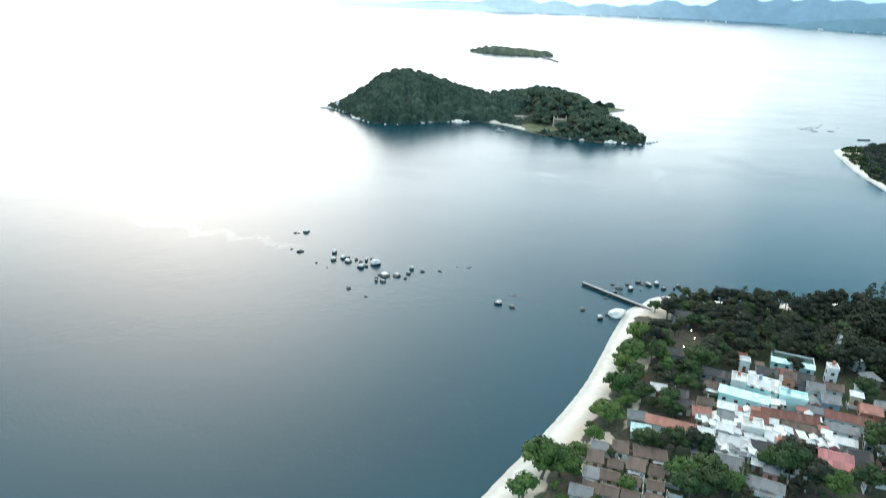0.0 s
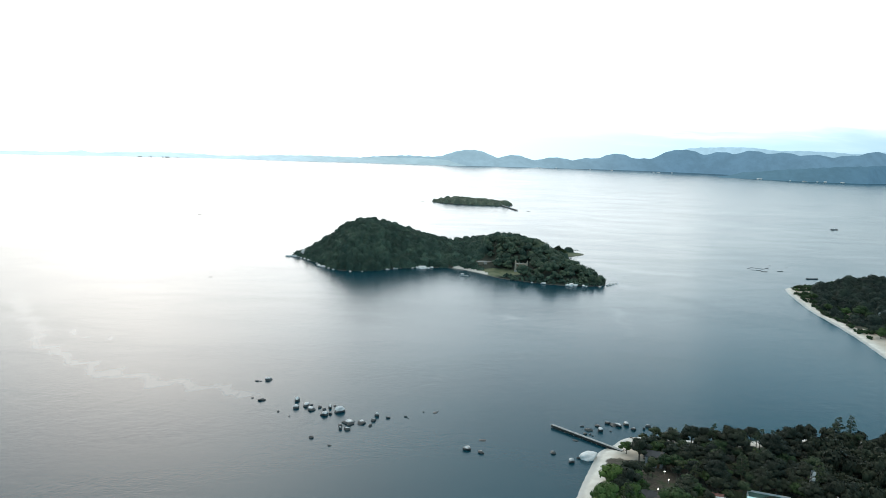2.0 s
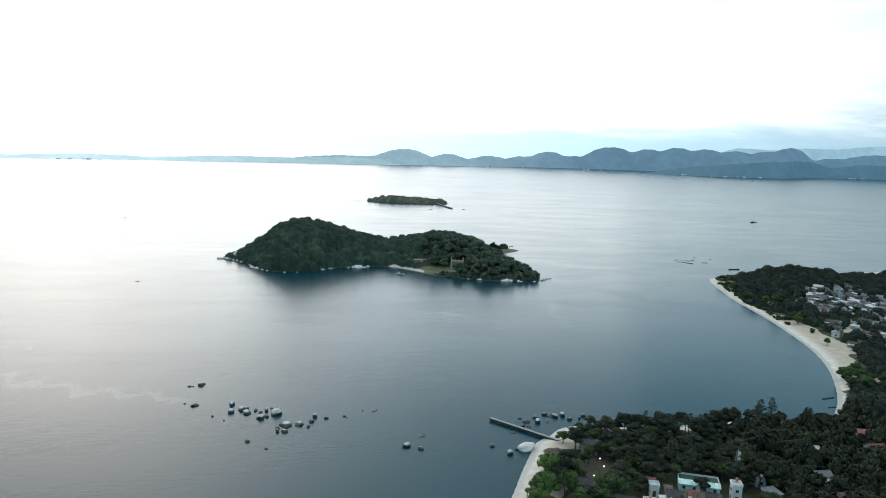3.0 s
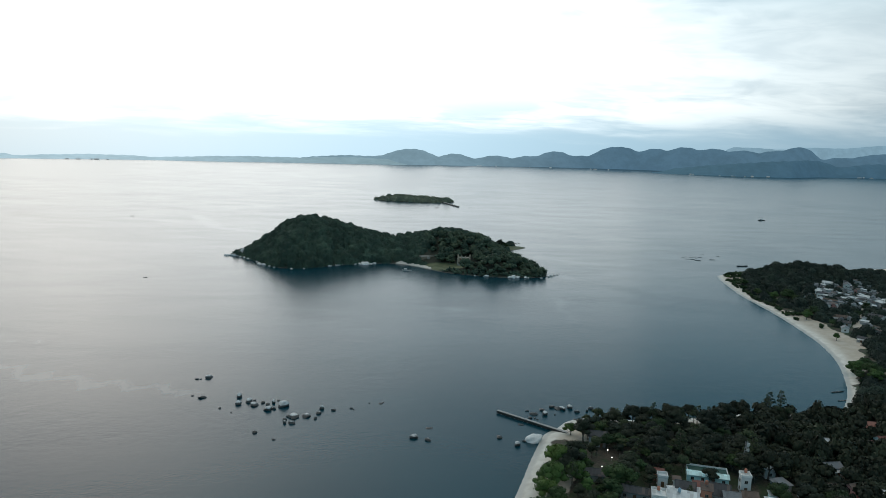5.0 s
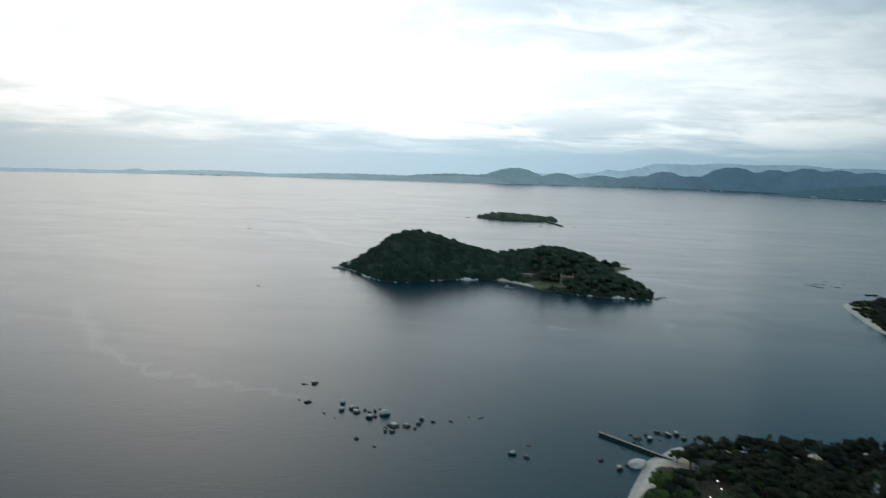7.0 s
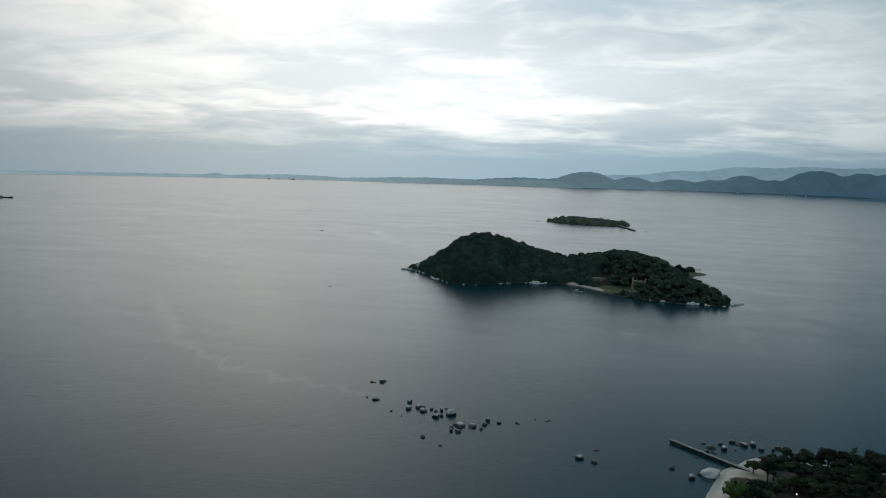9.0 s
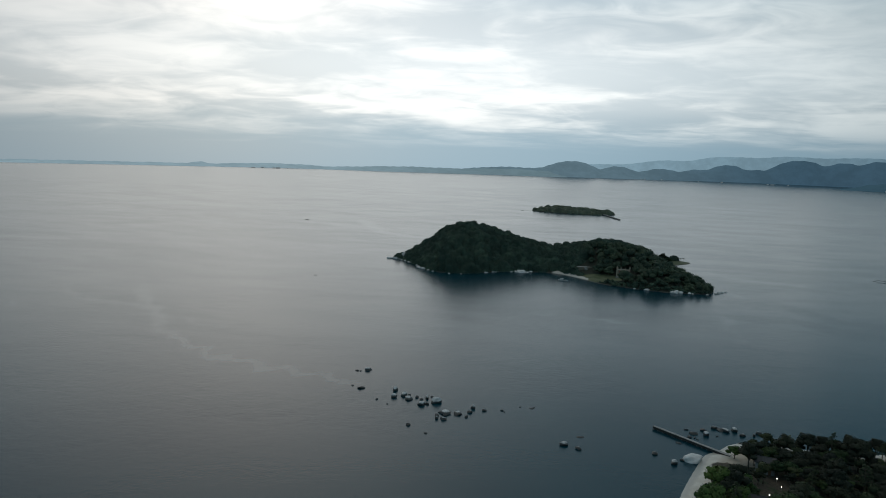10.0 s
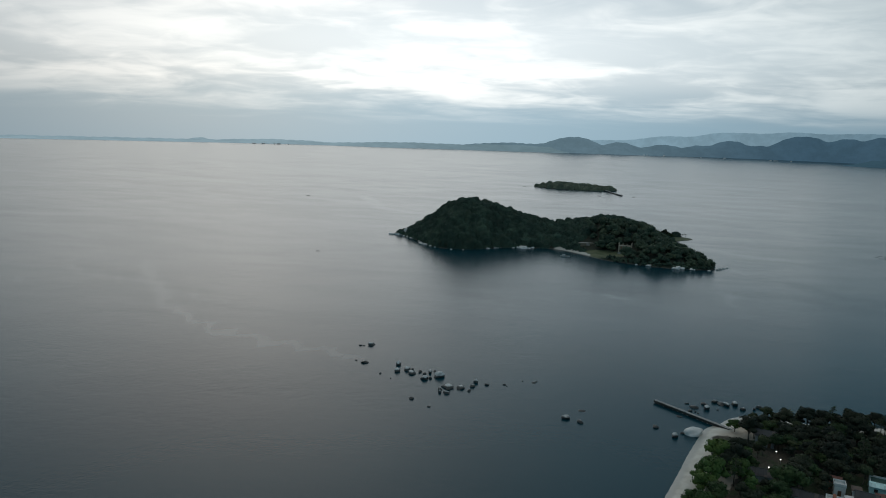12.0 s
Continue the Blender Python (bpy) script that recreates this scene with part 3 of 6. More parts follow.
def far_ridge(name, label, az0, az1, radius, humps, floor, depth, mat, seed, rough):
    """A range of rounded hills along the far shore: humps are azimuth, height and half width; radius gives the foot's distance by azimuth."""
    az = np.linspace(az0, az1, int((az1 - az0) * 16))
    foot = np.interp(az, *zip(*radius))
    low = np.interp(az, *zip(*floor))
    crest = (low ** 7 + sum((h * np.exp(-0.7 * np.abs((az - c) / (1.3 * w)) ** 2.4)) ** 7 for c, h, w in humps)) ** (1 / 7)
    rng = np.random.RandomState(seed)
    uneven = rng.uniform(-0.25, 0.25, len(az)) * rough + 1.5 * rough * np.sin(az * 5.3 + seed) * np.sin(az * 3.1)
    end = np.clip(np.minimum(az - az0, az1 - az) / 1.5, 0, 1)
    crest = np.maximum((crest + uneven) * end, 2)
    rows = []
    for f, h in ((0.0, -0.02), (0.02, 0.10), (0.25, 0.42), (0.55, 0.78), (0.8, 1.0), (1.0, 0.9)):
        r = foot + depth * f
        z = crest * h * (1 + (0.10 * np.sin(az * 2.3 + f * 9) * np.sin(az * 0.9 + seed) if 0.2 < f < 0.7 else 0))
        rows.append(np.stack([r * np.sin(np.radians(az)), r * np.cos(np.radians(az)), z], axis=1))
    n = len(az)
    i = (np.arange(len(rows) - 1)[:, None] * n + np.arange(n - 1)[None, :]).ravel()
    ob = new(name, mesh_of(name, np.concatenate(rows), np.stack([i, i + 1, i + n + 1, i + n], axis=1), mat, True))
    return tagged(ob, label, "hills", kind="structure")


far_ridge("backdrop_lowland", "low coast along the horizon with haze painted in", -64, 3, [(-64, 3900), (-37, 3940), (-29, 4010), (-20, 4150), (-12, 4130), (-2, 4260), (3, 4340), (10, 4560)],
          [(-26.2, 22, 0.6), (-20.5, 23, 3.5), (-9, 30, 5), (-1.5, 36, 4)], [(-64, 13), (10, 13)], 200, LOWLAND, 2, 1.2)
far_ridge("backdrop_hills", "rounded hills behind the far shore, blue haze painted in", -9, 52, [(-9, 4400), (2, 4440), (7, 4560), (11, 4740), (16, 4920), (20, 4990), (24, 5000), (31, 5050), (39, 5420), (52, 5460)],
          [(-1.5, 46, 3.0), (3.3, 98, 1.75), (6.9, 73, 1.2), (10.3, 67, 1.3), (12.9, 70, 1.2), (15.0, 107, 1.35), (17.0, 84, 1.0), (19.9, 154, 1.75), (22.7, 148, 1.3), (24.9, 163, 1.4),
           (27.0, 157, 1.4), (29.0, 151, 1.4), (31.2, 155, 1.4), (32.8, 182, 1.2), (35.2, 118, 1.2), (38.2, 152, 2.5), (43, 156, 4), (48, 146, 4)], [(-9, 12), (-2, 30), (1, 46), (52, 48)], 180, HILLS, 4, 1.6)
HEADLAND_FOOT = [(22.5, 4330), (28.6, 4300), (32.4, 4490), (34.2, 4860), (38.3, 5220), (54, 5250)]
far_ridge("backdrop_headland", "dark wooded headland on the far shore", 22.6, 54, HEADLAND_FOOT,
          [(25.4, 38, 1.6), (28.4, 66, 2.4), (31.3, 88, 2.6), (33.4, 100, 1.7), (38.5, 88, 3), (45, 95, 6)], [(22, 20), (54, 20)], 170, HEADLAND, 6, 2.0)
far_ridge("backdrop_mountains", "mountains on the horizon, pale blue haze painted in", 2, 58, [(2, 4950), (22, 5300), (31, 5400), (39, 5720), (58, 5760)],
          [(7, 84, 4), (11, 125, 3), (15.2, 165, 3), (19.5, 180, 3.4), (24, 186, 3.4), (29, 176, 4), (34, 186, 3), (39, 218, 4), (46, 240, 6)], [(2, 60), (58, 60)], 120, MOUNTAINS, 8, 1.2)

# ---------------------------------------------------------------- trees


def leaf_cloud(rng, lobes, count, size, up=0.35, loose=0.42):
    """Small folded leaf sprays over a set of lobes (x, y, z, rx, ry, rz): vertices and quads."""
    lobes = np.asarray(lobes, float)
    weight = (lobes[:, 3] * lobes[:, 5]) ** 1.0
    pick = rng.choice(len(lobes), count, p=weight / weight.sum())
    d = rng.normal(size=(count, 3))
    d[:, 2] = np.where(d[:, 2] < -0.25, -d[:, 2] * 0.8, d[:, 2])
    d /= np.linalg.norm(d, axis=1)[:, None]
    depth = rng.uniform(0.72, 1.06, count)[:, None]
    c = lobes[pick, :3] + d * lobes[pick, 3:6] * depth
    n = d + rng.normal(size=(count, 3)) * loose + np.array([0, 0, up])
    n /= np.linalg.norm(n, axis=1)[:, None]
    u = np.cross(n, rng.normal(size=(count, 3)))
    u /= np.linalg.norm(u, axis=1)[:, None]
    w = np.cross(n, u)
    s = (size * rng.uniform(0.6, 1.3, count))[:, None]
    k = rng.uniform(0.55, 1.0, count)[:, None]
    verts = np.stack([c - u * s * 0.5, c - w * s * 0.5 * k + n * s * 0.12, c + u * s * 0.5, c + w * s * 0.5 * k + n * s * 0.12], axis=1).reshape(-1, 3)
    return verts, np.arange(count * 4).reshape(-1, 4)


def ball_form(cuts=2):
    """Vertices and quads of a rough ball, cut from a cube."""
    index, verts, faces = {}, [], []

    def corner(p):
        if p not in index:
            index[p] = len(verts)
            verts.append(Vector(p).normalized())
        return index[p]
    step = [2 * k / cuts - 1 for k in range(cuts + 1)]
    for axis in range(3):
        for side in (-1, 1):
            for i in range(cuts):
                for j in range(cuts):
                    quad = []
                    for a, b in ((i, j), (i + 1, j), (i + 1, j + 1), (i, j + 1)):
                        p = [step[a], step[b]]
                        p.insert(axis, side)
                        quad.append(corner(tuple(p)))
                    faces.append(quad if side * (-1 if axis == 1 else 1) > 0 else quad[::-1])
    return np.array([tuple(v) for v in verts]), np.array(faces)


BALL = ball_form(2)


def leafy(rng, lobes, count, size, up=0.35, loose=0.42, core=0.84, ball=BALL):
    """Leaf sprays over the dense inner foliage of each lobe."""
    v, f = leaf_cloud(rng, lobes, count, size, up, loose)
    bv, bf = ball
    verts, faces, o = [v], [f], len(v)
    for x, y, z, rx, ry, rz in lobes:
        w = bv * rng.uniform(0.82, 1.12, (len(bv), 1)) * core
        verts.append(w * (rx, ry, rz) + (x, y, z))
        faces.append(bf + o)
        o += len(bv)
    return np.concatenate(verts), np.concatenate(faces)


def broad_lobes(rng, radius, base, top, number):
    """Lobes of a broad, uneven crown between the heights base and top."""
    out = []
    for i in range(number):
        a, r = rng.uniform(0, 6.28), radius * rng.uniform(0.15, 0.78) ** 0.8
        f = rng.uniform(0.0, 1.0)
        z = base + (top - base) * (0.25 + 0.6 * f * (1 - 0.5 * r / radius))
        k = radius * rng.uniform(0.28, 0.5)
        out.append((r * math.cos(a), r * math.sin(a), z, k, k * rng.uniform(0.8, 1.1), k * rng.uniform(0.55, 0.8)))
    out.append((0, 0, (base + top) / 2, radius * 0.6, radius * 0.6, (top - base) * 0.38))
    return out


def limbs_of(rng, lobes, fork, thick):
    """A leaning trunk that forks into limbs towards the lobes."""
    lean = Vector((rng.uniform(-0.5, 0.5), rng.uniform(-0.5, 0.5), fork))
    pieces = [tube([(0, 0, -0.4), lean * 0.5 + Vector((0.1, -0.08, 0)), lean], [thick * 1.35, thick, thick * 0.8])]
    for x, y, z, rx, ry, rz in lobes[:6]:
        tip = Vector((x, y, z))
        mid = lean.lerp(tip, 0.5) + Vector((0, 0, -0.25))
        pieces.append(tube([lean - Vector((0, 0, 0.2)), mid, tip], [thick * 0.6, thick * 0.38, thick * 0.15], 5))
    return join(pieces)


def build_tree(name, label, seed, radius, base, top, number, count, size, leaf, thick):
    rng = np.random.RandomState(seed)
    lobes = broad_lobes(rng, radius, base, top, number)
    root = tagged(new(name), label, "tree", "trees of the coast")
    part("trunk", mesh_of("trunk", *limbs_of(rng, lobes, base * 0.85, thick), BARK, True), root)
    part("crown", mesh_of("crown", *leafy(rng, lobes, count, size, core=0.82), leaf), root)
    return root


def build_needle_tree(name, label, seed, height, leaf):
    """A tall, thin, feathery coast tree."""
    rng = np.random.RandomState(seed)
    root = tagged(new(name), label, "tree", "trees of the coast")
    trunk = [tube([(0, 0, -0.4), (0.2, 0.1, height * 0.45), (0.1, -0.1, height * 0.95)], [0.28, 0.19, 0.05])]
    lobes = []
    for i in range(16):
        z = height * (0.35 + 0.6 * i / 15)
        r = (1.0 - i / 17) * height * 0.2 + 0.4
        a = i * 2.4 + rng.uniform(-0.4, 0.4)
        tip = Vector((r * math.cos(a), r * math.sin(a), z + r * 0.5))
        trunk.append(tube([(0.15, 0, z - 0.3), tip], [0.07, 0.02], 4))
        lobes.append((tip.x * 0.8, tip.y * 0.8, tip.z, r * 0.42 + 0.25, r * 0.42 + 0.25, 0.75))
    part("trunk", mesh_of("trunk", *join(trunk), BARK, True), root)
    part("crown", mesh_of("crown", *leaf_cloud(rng, lobes, 620, 0.55), leaf), root)
    return root


def build_palm(name, label, seed, height, leaf):
    rng = np.random.RandomState(seed)
    root = tagged(new(name), label, "palm", "trees of the coast")
    line = [(0, 0, -0.3), (0.25, 0.1, height * 0.35), (0.7, 0.3, height * 0.7), (1.3, 0.5, height)]
    part("trunk", mesh_of("trunk", *tube(line, [0.24, 0.17, 0.14, 0.12]), BARK, True), root)
    verts, faces = [], []
    top = Vector(line[-1])
    for i in range(17):
        a, droop, reach = i * 2.4, rng.uniform(0.1, 1.0), rng.uniform(2.4, 3.2)
        out, side = Vector((math.cos(a), math.sin(a), 0)), Vector((-math.sin(a), math.cos(a), 0))
        for j in range(7):
            p = [top + out * reach * q + Vector((0, 0, 1.1 * q * (1 - droop) - 2.2 * droop * q * q)) for q in (j / 7, (j + 0.85) / 7)]
            wide = 0.62 * (1 - abs(j - 2.6) / 6)
            for sgn in (-1, 1):
                o = len(verts)
                hang = Vector((0, 0, -0.35 * wide))
                verts += [p[0], p[1], p[1] + side * sgn * wide * 0.8 + out * 0.25 + hang, p[0] + side * sgn * wide + out * 0.2 + hang]
                faces.append((o, o + 1, o + 2, o + 3))
    part("crown", mesh_of("crown", verts, faces, leaf), root)
    return root


KINDS = [
    build_tree("broadleaf_tree", "dark green broadleaf tree with a dense uneven crown", 11, 3.8, 3.0, 9.0, 11, 950, 0.62, LEAF_DARK, 0.26),
    build_tree("broadleaf_tree", "tall dark green forest tree with a domed crown", 12, 4.6, 4.5, 12.0, 13, 1050, 0.68, LEAF_DARK, 0.32),
    build_tree("broadleaf_tree", "olive green tree with a thin open crown", 13, 3.4, 3.0, 8.5, 9, 760, 0.6, LEAF_OLIVE, 0.22),
    build_needle_tree("casuarina_tree", "tall feathery grey-green coast tree", 14, 12.0, LEAF_OLIVE),
    build_tree("broadleaf_tree", "fresh green spreading tree beside the beach", 15, 4.4, 2.2, 8.0, 13, 1250, 0.62, LEAF_FRESH, 0.28),
    build_tree("broadleaf_tree", "small bright green tree beside the sand", 16, 3.0, 1.6, 6.0, 9, 850, 0.55, LEAF_FRESH, 0.2),
    build_palm("coconut_palm", "slender coconut palm with drooping fronds", 17, 9.0, LEAF_OLIVE),
    build_tree("broadleaf_tree", "full mid-green tree with a rounded crown", 18, 4.4, 2.0, 8.6, 14, 1200, 0.62, LEAF_MID, 0.28),
]
PLANTED = []


def ground_at(x, y):
    return float(land_height(np.array([x]), np.array([y]))[0])


def plant(kind, x, y, size, turn):
    """The first of a kind is moved to its place, the next ones are copies."""
    m = Matrix.LocRotScale((x, y, ground_at(x, y) - 0.1), Euler((0, 0, turn)), None)
    ob = KINDS[kind]
    if kind in PLANTED:
        ob = copy_thing(ob, m)
    PLANTED.append(kind)
    ob.matrix_basis = m @ Matrix.Diagonal((size, size, size * random.uniform(0.9, 1.12), 1))
    return ob


# ---------------------------------------------------------------- houses
GROUND_PLAN = -18.0  # the lanes of the village run at this angle
FOOTPRINTS = []
SHARED = {}


def window_meshes(w, h):
    key = ("window", w, h)
    if key not in SHARED:
        bm = bmesh.new()
        t = 0.09
        box(bm, -w / 2, w / 2, -0.06, 0.06, h / 2 - t, h / 2)
        box(bm, -w / 2 - 0.08, w / 2 + 0.08, -0.12, 0.06, -h / 2 - 0.03, -h / 2 + t)
        for x in (-w / 2, -t / 2, w / 2 - t):
            box(bm, x, x + t, -0.06, 0.06, -h / 2 + t, h / 2 - t)
        glass = bmesh.new()
        box(glass, -w / 2 + t, w / 2 - t, -0.01, 0.03, -h / 2 + t, h / 2 - t)
        SHARED[key] = (bm_mesh("window", bm, WINDOW_FRAME), bm_mesh("pane", glass, GLASS))
    return SHARED[key]


def door_mesh():
    if "door" not in SHARED:
        bm = bmesh.new()
        box(bm, -0.45, 0.45, -0.05, 0.05, 0.0, 2.05)
        box(bm, -0.55, -0.45, -0.08, 0.06, 0.0, 2.15)
        box(bm, 0.45, 0.55, -0.08, 0.06, 0.0, 2.15)
        box(bm, -0.45, 0.45, -0.08, 0.06, 2.05, 2.15)
        SHARED["door"] = bm_mesh("door", bm, DOOR)
    return SHARED["door"]


def add_openings(root, w, d, storeys=1):
    """Windows and a door on the long sides and one end."""
    frame_mesh, pane_mesh = window_meshes(1.1, 1.1)
    for floor_no in range(storeys):
        z = 1.55 + floor_no * 2.8
        n = max(1, int(w // 3.2))
        for side, turn in ((-1, 0), (1, 180)):
            for i in range(n):
                x = (i + 0.5) / n * w - w / 2
                if side < 0 and floor_no == 0 and i == n // 2:
                    part("door", door_mesh(), root, "", pose(x, -d / 2 - 0.02, 0.05))
                    continue
                win = part("window", frame_mesh, root, "", pose(x, side * (d / 2 + 0.03), z, 0, 0, turn))
                part("pane", pane_mesh, win)
        win = part("window", frame_mesh, root, "", pose(-w / 2 - 0.03, 0, z, 0, 0, -90))
        part("pane", pane_mesh, win)


def house(x, y, w, d, wall, roof, h=3.0, turn=0.0, style="gable", storeys=1, trim="", porch=0, category="house", group="village houses"):
    words = {"gable": "pitched", "flat": "flat", "shed": "single-slope"}[style]
    shed = max(w, d) < 4.3 and style != "flat"
    label = f"small {wall} walled {'hut' if shed else 'village house'} with a {words} {roof} roof" if style != "flat" else f"{wall} concrete village building with a flat {roof} roof"
    root = tagged(new("hut" if shed else "house" if style != "flat" else "flat_roofed_building"), label, "hut" if shed else category, "village huts" if shed else group)
    root.matrix_basis = pose(x, y, ground_at(x, y) - 0.05, 0, 0, GROUND_PLAN + turn + rng.uniform(-7, 7))
    FOOTPRINTS.append((x, y, math.hypot(w, d) / 2))
    bm = bmesh.new()
    rise = {"gable": d * 0.27, "flat": 0.0, "shed": d * 0.14}[style]
    a = [bm.verts.new(p) for p in ((-w / 2, -d / 2, -0.5), (w / 2, -d / 2, -0.5), (w / 2, d / 2, -0.5), (-w / 2, d / 2, -0.5))]
    hi = h + (rise if style == "shed" else 0)
    b = [bm.verts.new(p) for p in ((-w / 2, -d / 2, h), (w / 2, -d / 2, h), (w / 2, d / 2, hi), (-w / 2, d / 2, hi))]
    bm.faces.new((a[0], a[1], b[1], b[0]))
    bm.faces.new((a[2], a[3], b[3], b[2]))
    if style == "gable":
        c = [bm.verts.new((-w / 2, 0, h + rise)), bm.verts.new((w / 2, 0, h + rise))]
        bm.faces.new((a[1], a[2], b[2], c[1], b[1]))
        bm.faces.new((a[3], a[0], b[0], c[0], b[3]))
    else:
        bm.faces.new((a[1], a[2], b[2], b[1]))
        bm.faces.new((a[3], a[0], b[0], b[3]))
        bm.faces.new(b)
    part("wall", bm_mesh("wall", bm, PLASTER[wall]), root)
    bm = bmesh.new()
    o = 0.45
    if style == "gable":
        k = rise / (d / 2)
        lo, top = h - o * k + 0.1, h + rise + 0.1
        slab(bm, [(-w / 2 - o, -d / 2 - o, lo), (w / 2 + o, -d / 2 - o, lo), (w / 2 + o, 0, top), (-w / 2 - o, 0, top)], 0.09)
        slab(bm, [(w / 2 + o, d / 2 + o, lo), (-w / 2 - o, d / 2 + o, lo), (-w / 2 - o, 0, top), (w / 2 + o, 0, top)], 0.09)
        box(bm, -w / 2 - o - 0.03, w / 2 + o + 0.03, -0.14, 0.14, top - 0.05, top + 0.06)
    elif style == "shed":
        k = rise / d
        slab(bm, [(-w / 2 - o, -d / 2 - o, h - o * k + 0.1), (w / 2 + o, -d / 2 - o, h - o * k + 0.1), (w / 2 + o, d / 2 + o, hi + o * k + 0.1), (-w / 2 - o, d / 2 + o, hi + o * k + 0.1)], 0.1)
    else:
        edge = bmesh.new()
        box(bm, -w / 2 - 0.15, w / 2 + 0.15, -d / 2 - 0.15, d / 2 + 0.15, h + 0.004, h + 0.2)
        for x0, x1, y0, y1 in ((-w / 2 - 0.15, w / 2 + 0.15, -d / 2 - 0.15, -d / 2 + 0.05), (-w / 2 - 0.15, w / 2 + 0.15, d / 2 - 0.05, d / 2 + 0.15),
                               (-w / 2 - 0.15, -w / 2 + 0.05, -d / 2 + 0.05, d / 2 - 0.05), (w / 2 - 0.05, w / 2 + 0.15, -d / 2 + 0.05, d / 2 - 0.05)):
            box(edge, x0, x1, y0, y1, h + 0.2, h + 1.0)
        part("parapet", bm_mesh("parapet", edge, PLASTER[trim or wall]), root)
    part("roof", bm_mesh("roof", bm, ROOF[roof]), root)
    if porch:  # a lean-to of sheet on two posts before the front or behind
        k = 1 if porch > 0 else -1
        bm = bmesh.new()
        slab(bm, [(-w * 0.42, -k * d / 2, h - 0.35), (w * 0.30, -k * d / 2, h - 0.35), (w * 0.30, -k * (d / 2 + abs(porch)), h - 0.9), (-w * 0.42, -k * (d / 2 + abs(porch)), h - 0.9)], 0.06)
        shade = part("lean_to", bm_mesh("lean_to", bm, ROOF[rng.choice(["white", "grey", "rust", "white"])]), root)
        for px in (-w * 0.40, w * 0.28):
            bm = bmesh.new()
            box(bm, px - 0.07, px + 0.07, -k * (d / 2 + abs(porch) - 0.15) - 0.07, -k * (d / 2 + abs(porch) - 0.15) + 0.07, -0.3, h - 0.95)
            part("post", bm_mesh("post", bm, WEATHERED), shade)
    add_openings(root, w, d, storeys)
    return root


# the buildings in the middle of the village
rng = random.Random(7)
house(113.4, 222.2, 6.4, 7.6, "grey", "dark", 3.2, -3)
house(124.6, 219.2, 6.6, 8.4, "grey", "dark", 3.4, -3)
house(119.2, 223.6, 3.4, 3.2, "white", "red", 3.2, 4, "shed")
house(118.6, 219.6, 3.0, 2.6, "pink", "white", 2.8, 0, "shed")
house(108.2, 221.2, 2.6, 2.8, "white", "white", 2.8, 6, "shed")
house(112.6, 227.6, 2.4, 2.2, "white", "rust", 3.4, 3, "shed")
house(107.6, 211.8, 9.8, 6.6, "turquoise", "white", 4.6, -3, "shed", 2)
house(100.2, 214.2, 4.8, 6.0, "white", "white", 4.6, -3, "flat", 1, "white")
house(117.6, 215.0, 3.4, 4.0, "orange", "rust", 6.4, 0, "shed", 2)
house(114.5, 204.6, 8.2, 4.4, "turquoise", "turquoise", 4.8, -2, "flat", 1, "turquoise")
house(98.6, 205.2, 15, 3.8, "turquoise", "turquoise", 3.6, -2, "shed")
house(94.4, 220.6, 10, 4.6, "grey", "dark", 3.0, -2)
house(91.6, 212.0, 7, 4.2, "cream", "rust", 3.0, 0, porch=1.5)
house(126.4, 214.4, 5.4, 5.8, "white", "grey", 3.4, -3, "gable", 1, "", -1.4)
house(136.3, 223.4, 3.4, 3.6, "white", "white", 6.0, 2, "flat", 2, "white")
house(133.6, 215.4, 5.0, 5.0, "white", "rust", 3.0, 2)
house(127.8, 206.8, 5.4, 5.8, "blue", "grey", 3.4, 0)
house(120.6, 199.8, 6.4, 3.8, "pink", "grey", 3.2, 0)
house(109.6, 195.4, 16.5, 5.0, "cream", "red", 3.4, -1)
house(99.4, 193.8, 4.6, 6.2, "orange", "red", 3.2, 0)
house(128.8, 196.2, 13.5, 4.8, "white", "red", 3.2, 2)
house(111.8, 189.6, 12, 2.8, "cream", "rust", 2.6, -1, "shed")
house(124.0, 190.0, 8.6, 3.2, "white", "grey", 2.8, 0, "shed")
house(81.4, 195.2, 5.2, 5.6, "orange", "salmon", 3.2, 2, porch=1.3)
house(86.2, 186.6, 4.8, 4.4, "white", "white", 3.2, 4)
house(94.4, 187.0, 6.0, 5.4, "white", "white", 4.8, 0, "flat", 1, "white")
house(85.8, 179.6, 7.2, 5.0, "white", "white", 3.2, -3, "gable", 1, "", 1.6)
house(93.8, 178.2, 5.0, 5.8, "grey", "dark", 3.2, 2)
house(79.6, 184.4, 4.4, 4.8, "turquoise", "white", 3.0, 5)
house(88.4, 192.6, 4.6, 4.0, "white", "grey", 3.0, 5, "shed")
house(91.2, 199.2, 5.4, 4.2, "white", "white", 3.4, 0)
house(84.9, 201.8, 4.4, 4.0, "cream", "rust", 3.0, 6)
house(81.6, 170.0, 7.0, 6.6, "grey", "grey", 3.2, 3, "gable", 1, "", -1.5)
house(113.3, 173.8, 8.6, 8.2, "pink", "pink", 3.4, 2)
house(121.2, 175.4, 5.8, 8.4, "grey", "dark", 3.0, 0)
house(121.4, 183.4, 5.6, 3.8, "white", "white", 3.0, 0)
house(104.2, 181.4, 4.2, 5.0, "cream", "rust", 3.0, 4)
house(138.8, 202.0, 6.2, 5.6, "orange", "salmon", 3.2, 3)
house(144.9, 204.8, 4.8, 4.8, "white", "grey", 3.0, 0)
house(69.8, 188.0, 14.5, 4.6, "white", "salmon", 3.0, 5)
house(60.4, 191.8, 5.4, 4.8, "grey", "grey", 3.2, 8)
